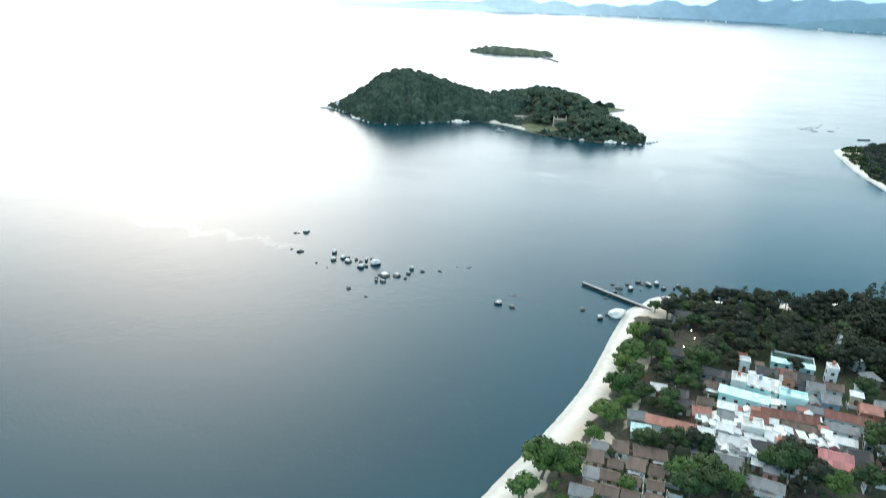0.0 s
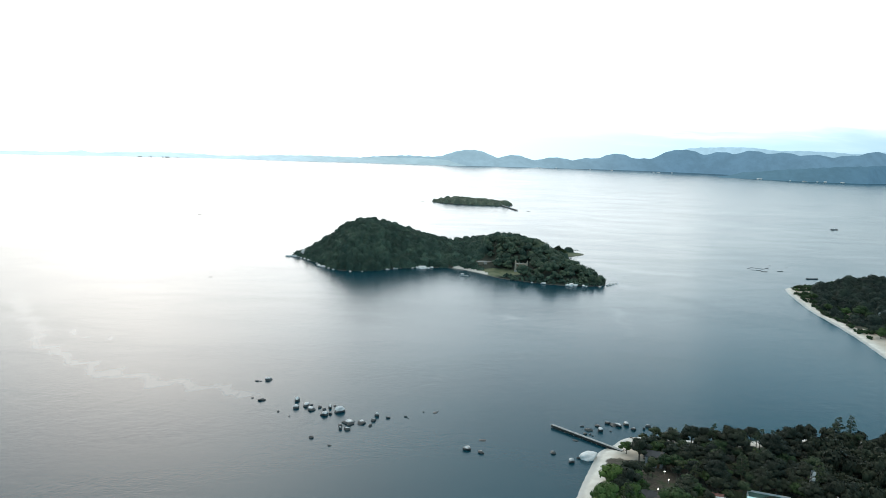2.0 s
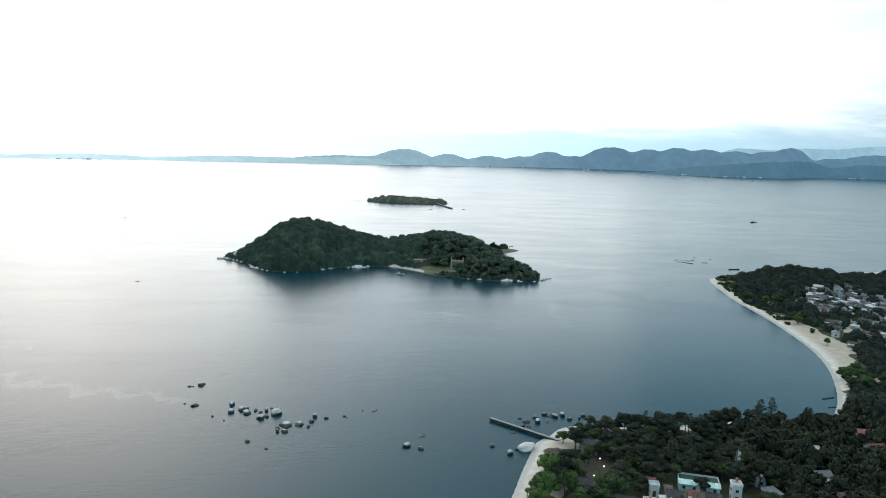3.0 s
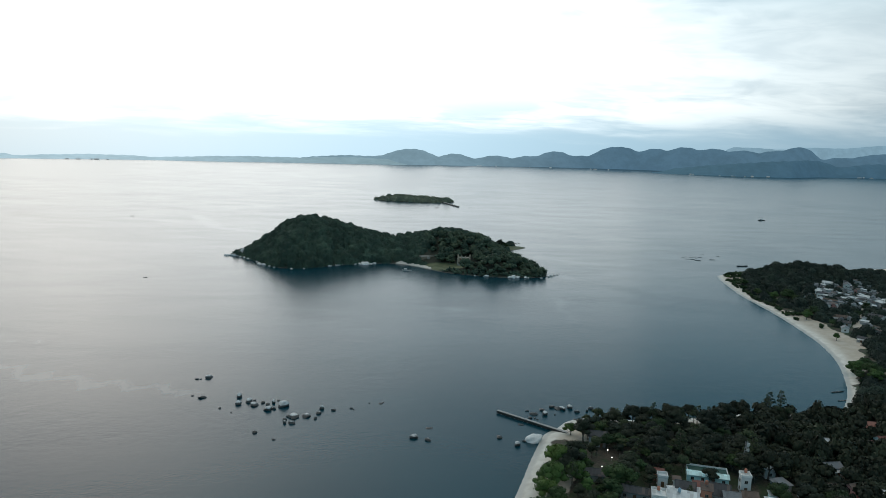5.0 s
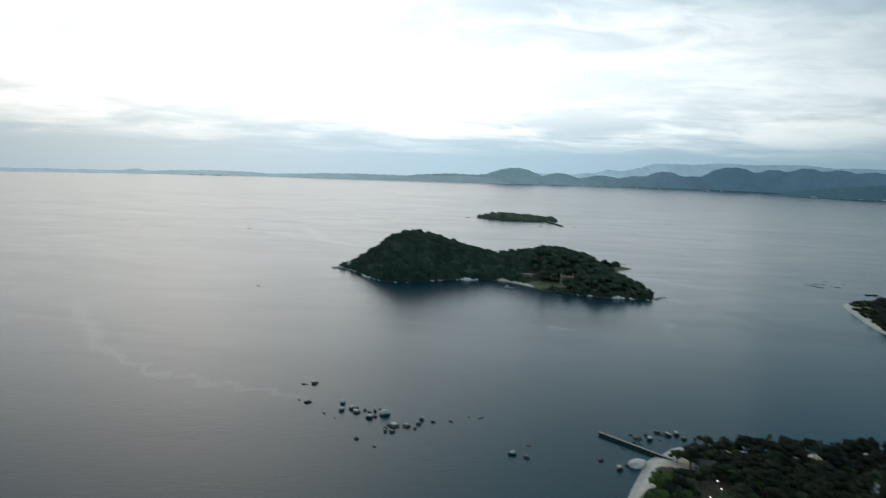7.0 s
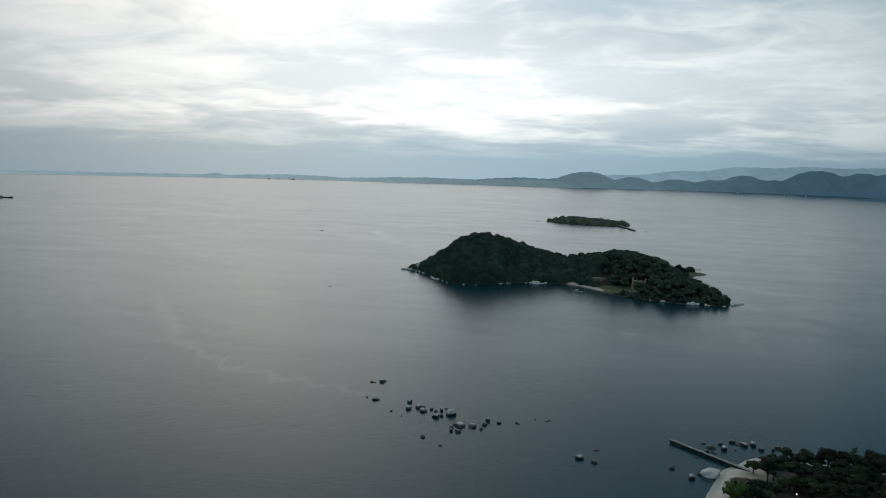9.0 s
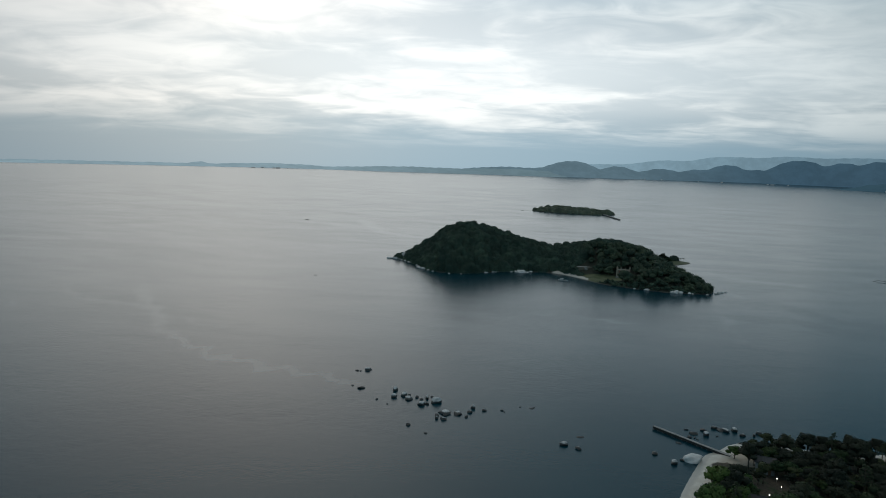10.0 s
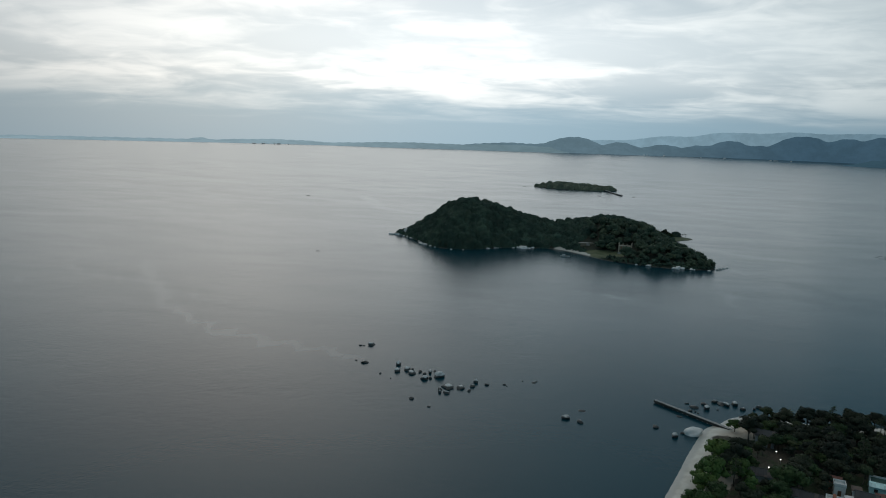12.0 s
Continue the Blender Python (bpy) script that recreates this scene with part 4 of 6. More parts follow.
house(60.0, 184.8, 5.4, 4.6, "turquoise", "turquoise", 3.0, 4, porch=1.4)
house(71.7, 209.7, 4.8, 4.2, "white", "white", 3.0, 0)
house(77.6, 206.0, 5.4, 4.6, "cream", "dark", 3.0, 2)
house(77.4, 199.4, 5.4, 4.6, "white", "dark", 3.0, 4)
for row, (x, y) in enumerate(((46.5, 176.0), (44.0, 169.5), (41.5, 163.0), (39.5, 156.0))):  # rows of small brown-roofed huts
    for k in range(4):
        house(x + 5.3 * k + rng.uniform(-0.6, 0.6), y - 1.5 * k + rng.uniform(-0.9, 0.9), rng.uniform(3.4, 4.6), rng.uniform(3.6, 4.6), rng.choice(["white", "cream", "white"]),
              rng.choice(["rust", "rust", "rust", "grey"]), rng.uniform(2.4, 2.9), 3, rng.choice(["gable", "shed"]), porch=rng.choice([0, 0.9, -0.9]))
house(37.2, 154.8, 5.6, 4.6, "white", "grey", 2.8, 0)
house(88.4, 161.4, 9.5, 4.8, "white", "grey", 2.8, 0, porch=1.5)
house(95.6, 265.5, 6.8, 5.4, "grey", "dark", 4.4, 5)
house(84.4, 235.4, 7, 5.2, "grey", "dark", 3.0, 4)
house(107.8, 234.6, 5.0, 4.0, "orange", "red", 3.0, 0)
house(108.0, 229.5, 3.4, 3.4, "white", "white", 3.6, 0, "flat", 1, "white")
house(178.0, 235.4, 6.5, 5.0, "white", "grey", 3.2, 18, porch=1.6)
house(150.0, 223.0, 5.5, 4.6, "grey", "grey", 3.0, 30, "shed")
house(156.0, 216.8, 5.0, 4.6, "white", "rust", 3.0, 4)
house(176.4, 219.2, 6.0, 5, "pink", "rust", 3.0, 25)
house(183.6, 213.5, 7.5, 5.4, "blue", "white", 3.0, 10)
house(224.5, 273.0, 10, 6, "cream", "salmon", 3.2, 10)
house(218.5, 258.3, 7, 5.4, "white", "red", 3.2, 10)
house(139.0, 190.0, 7.0, 5.0, "cream", "grey", 3.0, 0)


def long_hall(x, y, w, d, turn):
    """A low hall: a bright sheet roof slopes to the front, a dark green flat roof lies behind it within white parapets."""
    root = tagged(new("long_hall"), "long low hall with turquoise and dark green roofs", "building", "village houses")
    root.matrix_basis = pose(x, y, ground_at(x, y) - 0.05, 0, 0, GROUND_PLAN + turn)
    FOOTPRINTS.append((x - w * 0.27, y + w * 0.08, d * 0.62))
    FOOTPRINTS.append((x + w * 0.27, y - w * 0.08, d * 0.62))
    bm = bmesh.new()
    box(bm, -w / 2, w / 2, -d / 2, d / 2, -0.5, 3.0)
    part("wall", bm_mesh("wall", bm, PLASTER["turquoise"]), root)
    bm = bmesh.new()
    slab(bm, [(-w / 2 - 0.3, -d / 2 - 0.5, 2.9), (w / 2 + 0.3, -d / 2 - 0.5, 2.9), (w / 2 + 0.3, -d / 2 + 2.3, 3.7), (-w / 2 - 0.3, -d / 2 + 2.3, 3.7)], 0.12)
    part("front_roof", bm_mesh("front_roof", bm, ROOF["turquoise"]), root, "bright turquoise sheet roof")
    bm = bmesh.new()
    box(bm, -w / 2 + 0.2, w / 2 - 0.2, -d / 2 + 2.6, d / 2 - 0.2, 3.004, 3.1)
    part("flat_roof", bm_mesh("flat_roof", bm, GREEN_ROOF), root, "dark green flat roof")
    for x0, x1, y0, y1 in ((-w / 2, w / 2, d / 2 - 0.18, d / 2 + 0.02), (w / 2 - 0.2, w / 2 + 0.02, -d / 2 + 2.5, d / 2 - 0.2), (-w / 2 - 0.02, -w / 2 + 0.18, -d / 2 + 2.5, d / 2 - 0.2)):
        bm = bmesh.new()
        box(bm, x0, x1, y0, y1, 3.004, 3.75)
        part("parapet", bm_mesh("parapet", bm, PLASTER["white"]), root)
    add_openings(root, w, d)
    return root


long_hall(126.6, 232.4, 14.4, 7.6, -3)
# the village behind the curved beach


def in_far_village(x, y):
    return x > np.interp(y, [400, 438, 507, 598], [322, 334, 364, 412]) and y < 604 and beach_field(np.array([x]), np.array([y]))[0] < 0.35


for x, y, w, d, wall, roof in ((375, 548, 9, 5, "white", "grey"), (377, 537, 9, 5, "white", "white"), (377, 519, 7, 5, "pink", "rust"), (387, 523, 6, 5, "white", "grey"), (399, 531, 8, 5, "white", "white"),
                               (443, 594, 14, 6, "white", "grey"), (437, 572, 11, 5, "pink", "rust"), (424, 545, 8, 6, "white", "white"), (380, 504, 8, 6, "cream", "dark"), (352, 475, 10, 6, "white", "rust"),
                               (344, 459, 9, 5, "grey", "dark"), (333, 443, 7, 5, "white", "grey"), (326, 416, 6, 4, "grey", "dark"), (421, 523, 7, 5, "white", "white"), (444, 534, 9, 6, "white", "grey"),
                               (381, 475, 10, 6, "white", "dark"), (362, 430, 9, 6, "white", "grey"), (346, 409, 8, 6, "pink", "red"), (428, 600, 9, 5, "white", "white"), (395, 560, 8, 5, "grey", "dark")):
    house(x, y, w * 0.92, d * 0.92, wall, roof, 2.8, rng.choice([64, -26]) + rng.uniform(-14, 14), rng.choice(["gable", "gable", "shed"]), porch=rng.choice([0, 1.5]))

# smaller houses between them


def free(x, y, r, close=0.86):
    return all(math.hypot(x - a, y - b) > (r + c) * close for a, b, c in FOOTPRINTS)


def fill_houses(spots, tries, size, turn, walls=("white", "white", "cream", "grey", "pink", "turquoise", "white"), roofs=("rust", "grey", "white", "red", "grey", "white", "salmon", "white"), close=0.86):
    for _ in range(tries):
        x0, x1, y0, y1 = rng.choice(spots)
        x, y = rng.uniform(x0, x1), rng.uniform(y0, y1)
        w, d = rng.uniform(*size), rng.uniform(size[0] * 0.75, size[1] * 0.7)
        if (y < 390 or in_far_village(x, y)) and free(x, y, math.hypot(w, d) / 2, close) and shore(np.array([x]), np.array([y]))[0] > 14:
            house(x, y, w, d, rng.choice(walls),
                  rng.choice(roofs), rng.uniform(2.5, 3.6), turn + rng.choice([0, 90]) + rng.uniform(-7, 7),
                  rng.choice(["gable", "shed", "shed"]), porch=rng.choice([0, 0, 1.0]))


fill_houses([(93, 118, 181, 206)], 500, (2.2, 3.6), 0, ("white", "white", "cream", "white", "pink"), ("white", "white", "white", "grey", "white", "salmon"), 0.66)
fill_houses([(79, 104, 173, 195)], 300, (1.7, 2.8), 0, ("white", "white", "cream"), ("white", "white", "grey"), 0.52)
fill_houses([(74, 106, 166, 204), (96, 146, 170, 216)], 420, (2.8, 4.6), 0)
fill_houses([(345, 420, 430, 580), (375, 465, 500, 604), (372, 450, 515, 600)], 620, (2.6, 5.4), 64, ("white", "grey", "grey"), ("grey", "dark", "white", "dark", "rust", "grey"), 0.68)
fill_houses([(150, 240, 175, 262)], 18, (4.8, 7.0), 20)


def yard_wall(x, y, length, turn, mat):
    """A low garden wall with a coping and end posts."""
    root = tagged(new("yard_wall"), "low plastered yard wall between village houses", "wall", "yard walls")
    root.matrix_basis = pose(x, y, ground_at(x, y) - 0.1, 0, 0, GROUND_PLAN + turn)
    bm = bmesh.new()
    box(bm, -length / 2, length / 2, -0.08, 0.08, -0.3, 1.5)
    part("wall", bm_mesh("wall", bm, mat), root)
    bm = bmesh.new()
    box(bm, -length / 2 - 0.05, length / 2 + 0.05, -0.13, 0.13, 1.504, 1.6)
    part("coping", bm_mesh("coping", bm, CONCRETE), root)
    for s in (-1, 1):
        bm = bmesh.new()
        box(bm, s * (length / 2 + 0.2) - 0.14, s * (length / 2 + 0.2) + 0.14, -0.14, 0.14, -0.3, 1.8)
        part("end_post", bm_mesh("end_post", bm, mat), root)
    return root


made = 0
while made < 60:
    x, y = rng.choice([(rng.uniform(74, 142), rng.uniform(164, 214)), (rng.uniform(40, 64), rng.uniform(152, 178))])
    if free(x, y, 1.0, 0.8):
        yard_wall(x, y, rng.uniform(2.2, 4.5), rng.choice([0, 90]), PLASTER[rng.choice(["white", "white", "cream", "grey"])])
        FOOTPRINTS.append((x, y, 0.8))
        made += 1



def water_tank(x, y, z, colour):
    """A ribbed plastic water tank on a small steel stand."""
    root = tagged(new("water_tank"), f"{colour} plastic water tank on a stand above the roofs", "water tank", "water tanks")
    root.matrix_basis = pose(x, y, z)
    rings = [(0.0, 0.50), (0.15, 0.55), (0.5, 0.52), (0.55, 0.55), (0.9, 0.52), (0.95, 0.55), (1.25, 0.50), (1.42, 0.22), (1.5, 0.2)]
    part("tank", mesh_of("tank", *tube([(0, 0, 0.6 + h) for h, r in rings], [r for h, r in rings], 14), PLASTER["orange" if colour == "orange" else "blue"], True), root)
    for sx in (-1, 1):
        for sy in (-1, 1):
            part("leg", mesh_of("leg", *tube([(sx * 0.4, sy * 0.4, -0.3), (sx * 0.36, sy * 0.36, 0.62)], [0.05, 0.05], 5), STEEL), root)
    return root


for x, y, h, colour in ((107.0, 213.5, 5.2, "blue"), (100.5, 215.5, 4.8, "orange"), (136.8, 224.2, 6.2, "orange"), (113.0, 205.0, 5.0, "blue"), (94.0, 187.8, 5.0, "orange"), (117.6, 215.4, 6.9, "orange")):
    water_tank(x, y, ground_at(x, y) + h, colour)

# ---------------------------------------------------------------- planting
for kind, x, y, size in ((4, 27.5, 163, 1.5), (5, 22, 154, 1.6), (4, 33, 164, 1.25), (4, 57, 207, 1.2), (5, 61, 211, 1.2), (4, 50.5, 189, 1.2), (5, 54, 193, 1.1), (4, 62, 223, 1.1),
                         (4, 67, 228, 1.25), (4, 72.5, 242, 1.35), (5, 68, 236, 1.3), (4, 76.5, 231.5, 1.1), (5, 78.5, 225, 1.2), (5, 78, 249, 1.2), (4, 81, 243, 1.0), (7, 71.6, 198.7, 1.05),
                         (7, 60, 177, 0.95), (0, 64.5, 176.5, 0.9), (7, 68.5, 177.5, 1.0), (0, 73, 177, 0.95), (7, 77, 176.5, 0.9), (4, 66.5, 161, 1.25), (7, 71, 157, 1.2), (7, 74.5, 164.5, 1.1)):
    plant(kind, x, y, size, random.uniform(0, 6.28))
    FOOTPRINTS.append((x, y, 2.0 * size))
# trees along the low shore and round the grey house by the jetty
for kind, x, y, size in ((7, 102.5, 260.5, 0.8), (0, 103.5, 268.5, 1.0), (1, 97.5, 275, 0.8), (7, 92, 273.5, 0.75), (0, 107, 262.5, 0.9), (0, 101, 254, 0.6), (2, 103, 277, 0.8), (4, 87.5, 277.0, 0.68),
                         (6, 110, 284, 0.9), (3, 117, 289, 0.75), (1, 124, 287, 0.8), (3, 190, 298, 1.0), (3, 195.5, 297.5, 0.95), (3, 187, 295, 0.85)):
    plant(kind, x, y, size, random.uniform(0, 6.28))
    FOOTPRINTS.append((x, y, 2.0 * size))
# trees between the houses of the near village
for kind, x, y, size in ((7, 66, 155, 1.1), (4, 79, 159, 0.9), (7, 98.5, 168, 1.25), (0, 103, 162, 1.2), (1, 100, 173.5, 0.9), (7, 94, 170, 0.95), (4, 106.5, 159.5, 1.2), (7, 130, 183, 1.2),
                         (1, 132, 177, 1.0), (0, 126.5, 167.5, 1.1), (7, 119, 164, 1.1), (7, 143, 213, 1.0), (1, 150, 231, 1.0), (7, 90.5, 226, 1.25), (7, 86.5, 221, 0.95), (0, 83.5, 227, 0.55),
                         (5, 45, 181, 1.1), (5, 49.5, 196, 0.9), (7, 65.5, 216, 1.0), (7, 65, 203.5, 0.9), (0, 76, 214, 0.9), (7, 82.5, 212, 0.85), (5, 40, 172.5, 0.9)):
    plant(kind, x, y, size, random.uniform(0, 6.28))
    FOOTPRINTS.append((x, y, 2.0 * size))

for kind, x, y, size in ((7, 346.7, 534, 1.35), (4, 343, 546, 1.0), (7, 350, 528, 1.1), (4, 327.5, 478, 0.9), (5, 331, 483, 1.2), (7, 338.4, 486, 1.1), (7, 337.6, 563, 0.9), (7, 349, 606, 0.8), (0, 358, 588, 0.8),
                         (7, 333.4, 458, 0.7), (5, 312, 422, 0.9), (5, 352, 640, 0.9), (7, 358, 650, 0.6), (4, 276, 354, 1.15), (7, 278.5, 345, 1.1), (5, 284, 356, 1.0), (7, 287, 362, 0.9), (4, 275, 338, 1.0), (7, 295, 347, 0.9), (7, 270, 344, 0.8)):
    plant(kind, x, y, size, random.uniform(0, 6.28))
    FOOTPRINTS.append((x, y, 2.4 * size))

thicket = random.Random(77)
for k in range(14):  # taller trees along the low shore beyond the village
    size, x = thicket.uniform(0.65, 0.95), 119 + 7 * k + thicket.uniform(-2, 2)
    plant(thicket.choice([0, 1, 0, 2, 1]), x, 287 + thicket.uniform(-4, 3) + max(0, x - 150) * 0.1 * (x < 200), size, thicket.uniform(0, 6.28))
    FOOTPRINTS.append((x, 287, 2.0 * size))
for _ in range(260):
    x, y = thicket.uniform(30, 86), thicket.uniform(148, 250)
    sd = float(shore(np.array([x]), np.array([y]))[0])
    size = thicket.uniform(0.35, 0.75)
    if 9 < sd < 32 and beach_field(np.array([x]), np.array([y]))[0] < 0.4 and free(x, y, 1.6 * size, 0.8):
        plant(thicket.choice([5, 5, 4, 7, 7, 2]), x, y, size, thicket.uniform(0, 6.28))
        FOOTPRINTS.append((x, y, 1.6 * size))
FOOTPRINTS += [(95.0, 246.0, 5.0), (93.5, 240.0, 4.0), (87.5, 236.0, 4.5), (85.0, 230.0, 4.0), (96.5, 254.5, 3.5), (174.5, 229.5, 4.0)]  # kept free of trees so the camera sees the lamps and a house
FOOTPRINTS += [(94.0, 260.5, 3.0), (85.0, 276.0, 8.0), (84.0, 262.0, 4.0), (82.5, 233.0, 4.0), (87, 243, 4.0)]  # clearing by the jetty; gaps fitted to the camera's view of houses and a lamp
planted = len(PLANTED)
spots = []
for gx in np.arange(74, 250, 5.0):
    for gy in np.arange(158, 304, 5.0):
        spots.append((gx + random.uniform(-2.4, 2.4), gy + random.uniform(-2.4, 2.4)))
spots = np.array(spots)
inland = shore(spots[:, 0], spots[:, 1])
REST = []
for (x, y), sd in zip(spots, inland):
    village = 74 < x < 147 and y < 226 and y < 236 - 0.09 * (x - 74)
    if sd < 6.5 or (sd < 12 and x < 95) or (village and random.random() > 0.35):
        continue
    size = random.uniform(0.4, 0.7) if village else random.uniform(0.6, 1.08)
    if not all(math.hypot(x - a, y - b) > c * 0.92 + 1.4 * size for a, b, c in FOOTPRINTS):
        continue
    if x - 75 > (y - 110) * 0.95 or planted >= 299:  # farther inland: joined below
        REST.append((x, y))
        continue
    near_shore = sd < 16
    kind = random.choice([0, 2, 3, 1, 2, 7] if near_shore else [0, 0, 1, 1, 2, 7, 0, 1, 3, 0, 7, 2])
    plant(kind, x, y, size * (0.85 if near_shore else 1.0), random.uniform(0, 6.28))
    planted += 1


# ---------------------------------------------------------------- woods too far to count


def woods(name, label, places, radius, top, leaves, size, leaf, seed):
    """Many small trees joined into one mass of leaves over rising ground; places: x, y, z of their feet."""
    r = np.random.RandomState(seed)
    forms = []
    for i in range(10):
        low = r.uniform(-0.05, 0.3)
        lobes = broad_lobes(r, 1.0, low, 1.0, r.randint(4, 10))
        forms.append(leafy(r, lobes, leaves, size, 0.3, 0.5))
    verts, faces, tints, o = [], [], [], 0
    for x, y, z in places:
        v, f = forms[r.randint(10)]
        q, a = r.uniform(0.5, 1.25) + 0.4 * (r.uniform() > 0.85), r.uniform(0, 6.28)
        k, h = radius * q, top * r.uniform(0.7, 1.25) * math.sqrt(q) * (1 + 0.18 * float(wave(np.array([x]), np.array([y]), 24, 6)[0]))
        c, s = math.cos(a), math.sin(a)
        verts.append(np.stack([x + (v[:, 0] * c - v[:, 1] * s) * k, y + (v[:, 0] * s + v[:, 1] * c) * k, z + v[:, 2] * h], axis=1))
        faces.append(f + o)
        tints.append(np.full(len(v), r.uniform(-0.22, 0.22) + 0.35 * (r.uniform() > 0.94)))
        o += len(v)
    me = mesh_of(name, np.concatenate(verts), np.concatenate(faces), leaf)
    me.attributes.new("tint", "FLOAT", "POINT").data.foreach_set("value", np.concatenate(tints).astype(np.float32))
    ob = new(name, me)
    return tagged(ob, label, "woods", kind="stuff")


def canopy(name, label, places, reach, crown, height, step, leaves, size, leaf, seed):
    """A closed canopy: domes of many crowns grown together over the ground, feathered with small leaf sprays; places: x, y, z of the feet."""
    r = np.random.RandomState(seed)
    x0, y0 = places[:, 0].min() - reach * 2, places[:, 1].min() - reach * 2
    nx, ny = int((places[:, 0].max() - x0 + reach * 2) / step), int((places[:, 1].max() - y0 + reach * 2) / step)
    gx, gy = np.meshgrid(x0 + np.arange(nx) * step, y0 + np.arange(ny) * step)
    gx, gy = gx + r.uniform(-0.3, 0.3, gx.shape) * step, gy + r.uniform(-0.3, 0.3, gx.shape) * step
    top, tint = np.full(gx.shape, -99.0), np.zeros(gx.shape)
    for x, y, z in places:
        q = r.uniform(0.6, 1.15) + 0.45 * (r.uniform() > 0.9)
        rad, tall = reach * q, crown * r.uniform(0.62, 1.3) * math.sqrt(q) * (1 + 0.2 * float(wave(np.array([x]), np.array([y]), 26, 6)[0]))
        shade = r.uniform(-0.22, 0.22) + 0.35 * (r.uniform() > 0.94)
        i0, i1 = max(int((x - rad - x0) / step), 0), int((x + rad - x0) / step) + 2
        j0, j1 = max(int((y - rad - y0) / step), 0), int((y + rad - y0) / step) + 2
        d = ((gx[j0:j1, i0:i1] - x) ** 2 + (gy[j0:j1, i0:i1] - y) ** 2) / rad ** 2
        dome = np.where(d < 1, z + tall * (0.45 + 0.55 * np.sqrt(np.maximum(1 - d, 0))), -99.0)
        higher = dome > top[j0:j1, i0:i1]
        top[j0:j1, i0:i1] = np.where(higher, dome, top[j0:j1, i0:i1])
        tint[j0:j1, i0:i1] = np.where(higher, shade, tint[j0:j1, i0:i1])
    bare = top < -50
    ground = height(gx, gy)
    top = np.where(bare, ground - 0.3, np.maximum(top, ground) + r.uniform(-0.35, 0.35, gx.shape))
    i = (np.arange(ny - 1)[:, None] * nx + np.arange(nx - 1)[None, :]).ravel()
    quads = np.stack([i, i + 1, i + nx + 1, i + nx], axis=1)
    quads = quads[(~bare).ravel()[quads].any(axis=1)]
    points = np.stack([gx.ravel(), gy.ravel(), top.ravel()], axis=1)
    # sprays grow where the canopy shows, more on its steep sides
    a, b, c, d = (points[quads[:, k]] for k in range(4))
    n = np.cross(c - a, d - b)
    area = np.linalg.norm(n, axis=1)
    pick = r.choice(len(quads), leaves, p=area / area.sum())
    u, w = r.uniform(0, 1, (leaves, 1)), r.uniform(0, 1, (leaves, 1))
    at = (a[pick] * (1 - u) + b[pick] * u) * (1 - w) + (d[pick] * (1 - u) + c[pick] * u) * w
    out = n[pick] / area[pick][:, None]
    at = at + out * r.uniform(-0.1, 0.75, (leaves, 1)) + np.array([0, 0, 0.2])
    face = out + r.normal(size=(leaves, 3)) * 0.5
    face /= np.linalg.norm(face, axis=1)[:, None]
    side = np.cross(face, r.normal(size=(leaves, 3)))
    side /= np.linalg.norm(side, axis=1)[:, None]
    over = np.cross(face, side)
    s, k = size * r.uniform(0.55, 1.35, (leaves, 1)), r.uniform(0.55, 1.0, (leaves, 1))
    sprays = np.stack([at - side * s * 0.5, at - over * s * 0.5 * k + face * s * 0.12, at + side * s * 0.5, at + over * s * 0.5 * k + face * s * 0.12], axis=1).reshape(-1, 3)
    me = mesh_of(name, np.concatenate([points, sprays]), np.concatenate([quads, len(points) + np.arange(leaves * 4).reshape(-1, 4)]), leaf)
    tints = np.concatenate([tint.ravel(), np.repeat(tint.ravel()[quads[pick, 0]], 4)])
    me.attributes.new("tint", "FLOAT", "POINT").data.foreach_set("value", tints.astype(np.float32))
    return tagged(new(name, me), label, "woods", kind="stuff")


def scatter(x0, x1, y0, y1, step, seed, keep, height):
    r = np.random.RandomState(seed)
    gx, gy = np.meshgrid(np.arange(x0, x1, step), np.arange(y0, y1, step))
    x = gx.ravel() + r.uniform(-0.42, 0.42, gx.size) * step
    y = gy.ravel() + r.uniform(-0.42, 0.42, gx.size) * step
    ok = keep(x, y)
    x, y = x[ok], y[ok]
    return np.stack([x, y, height(x, y) - 0.9], axis=1)


def on_island(x, y):
    open_ground = (lawn_field(x, y) > 0.42) | (island_beach(x, y) > 0.3) | (np.hypot(x - 97, y - 694) < 9) | (np.hypot(x - 95, y - 681) < 9) | (np.hypot(x - 60, y - 716) < 11)
    hidden = (y > 775) & (np.random.RandomState(3).uniform(0, 1, x.shape) > 0.45)
    tip = (x < -129) & (y < 778)
    return (signed_distance(x, y, ISLAND_LINE) > 1.2) & ~open_ground & ~hidden & ~tip


def on_flat_end(x, y):
    return (x > 64) & (y < 765) & (x + 0.55 * (y - 650) > 80)


def at_foot(x, y):
    sd = signed_distance(x, y, ISLAND_LINE)
    return (sd > 0.2) & (sd < 7) & (lawn_field(x, y) < 0.5) & (island_beach(x, y) < 0.2)


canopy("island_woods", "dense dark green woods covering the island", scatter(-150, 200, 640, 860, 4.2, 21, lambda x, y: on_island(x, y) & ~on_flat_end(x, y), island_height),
       3.6, 5.0, island_height, 1.1, 210000, 0.95, LEAF_FAR_HAZE, 31)
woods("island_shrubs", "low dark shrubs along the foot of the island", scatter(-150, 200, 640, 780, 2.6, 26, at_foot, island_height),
      2.0, 3.4, 42, 0.46, LEAF_FAR_HAZE, 36)
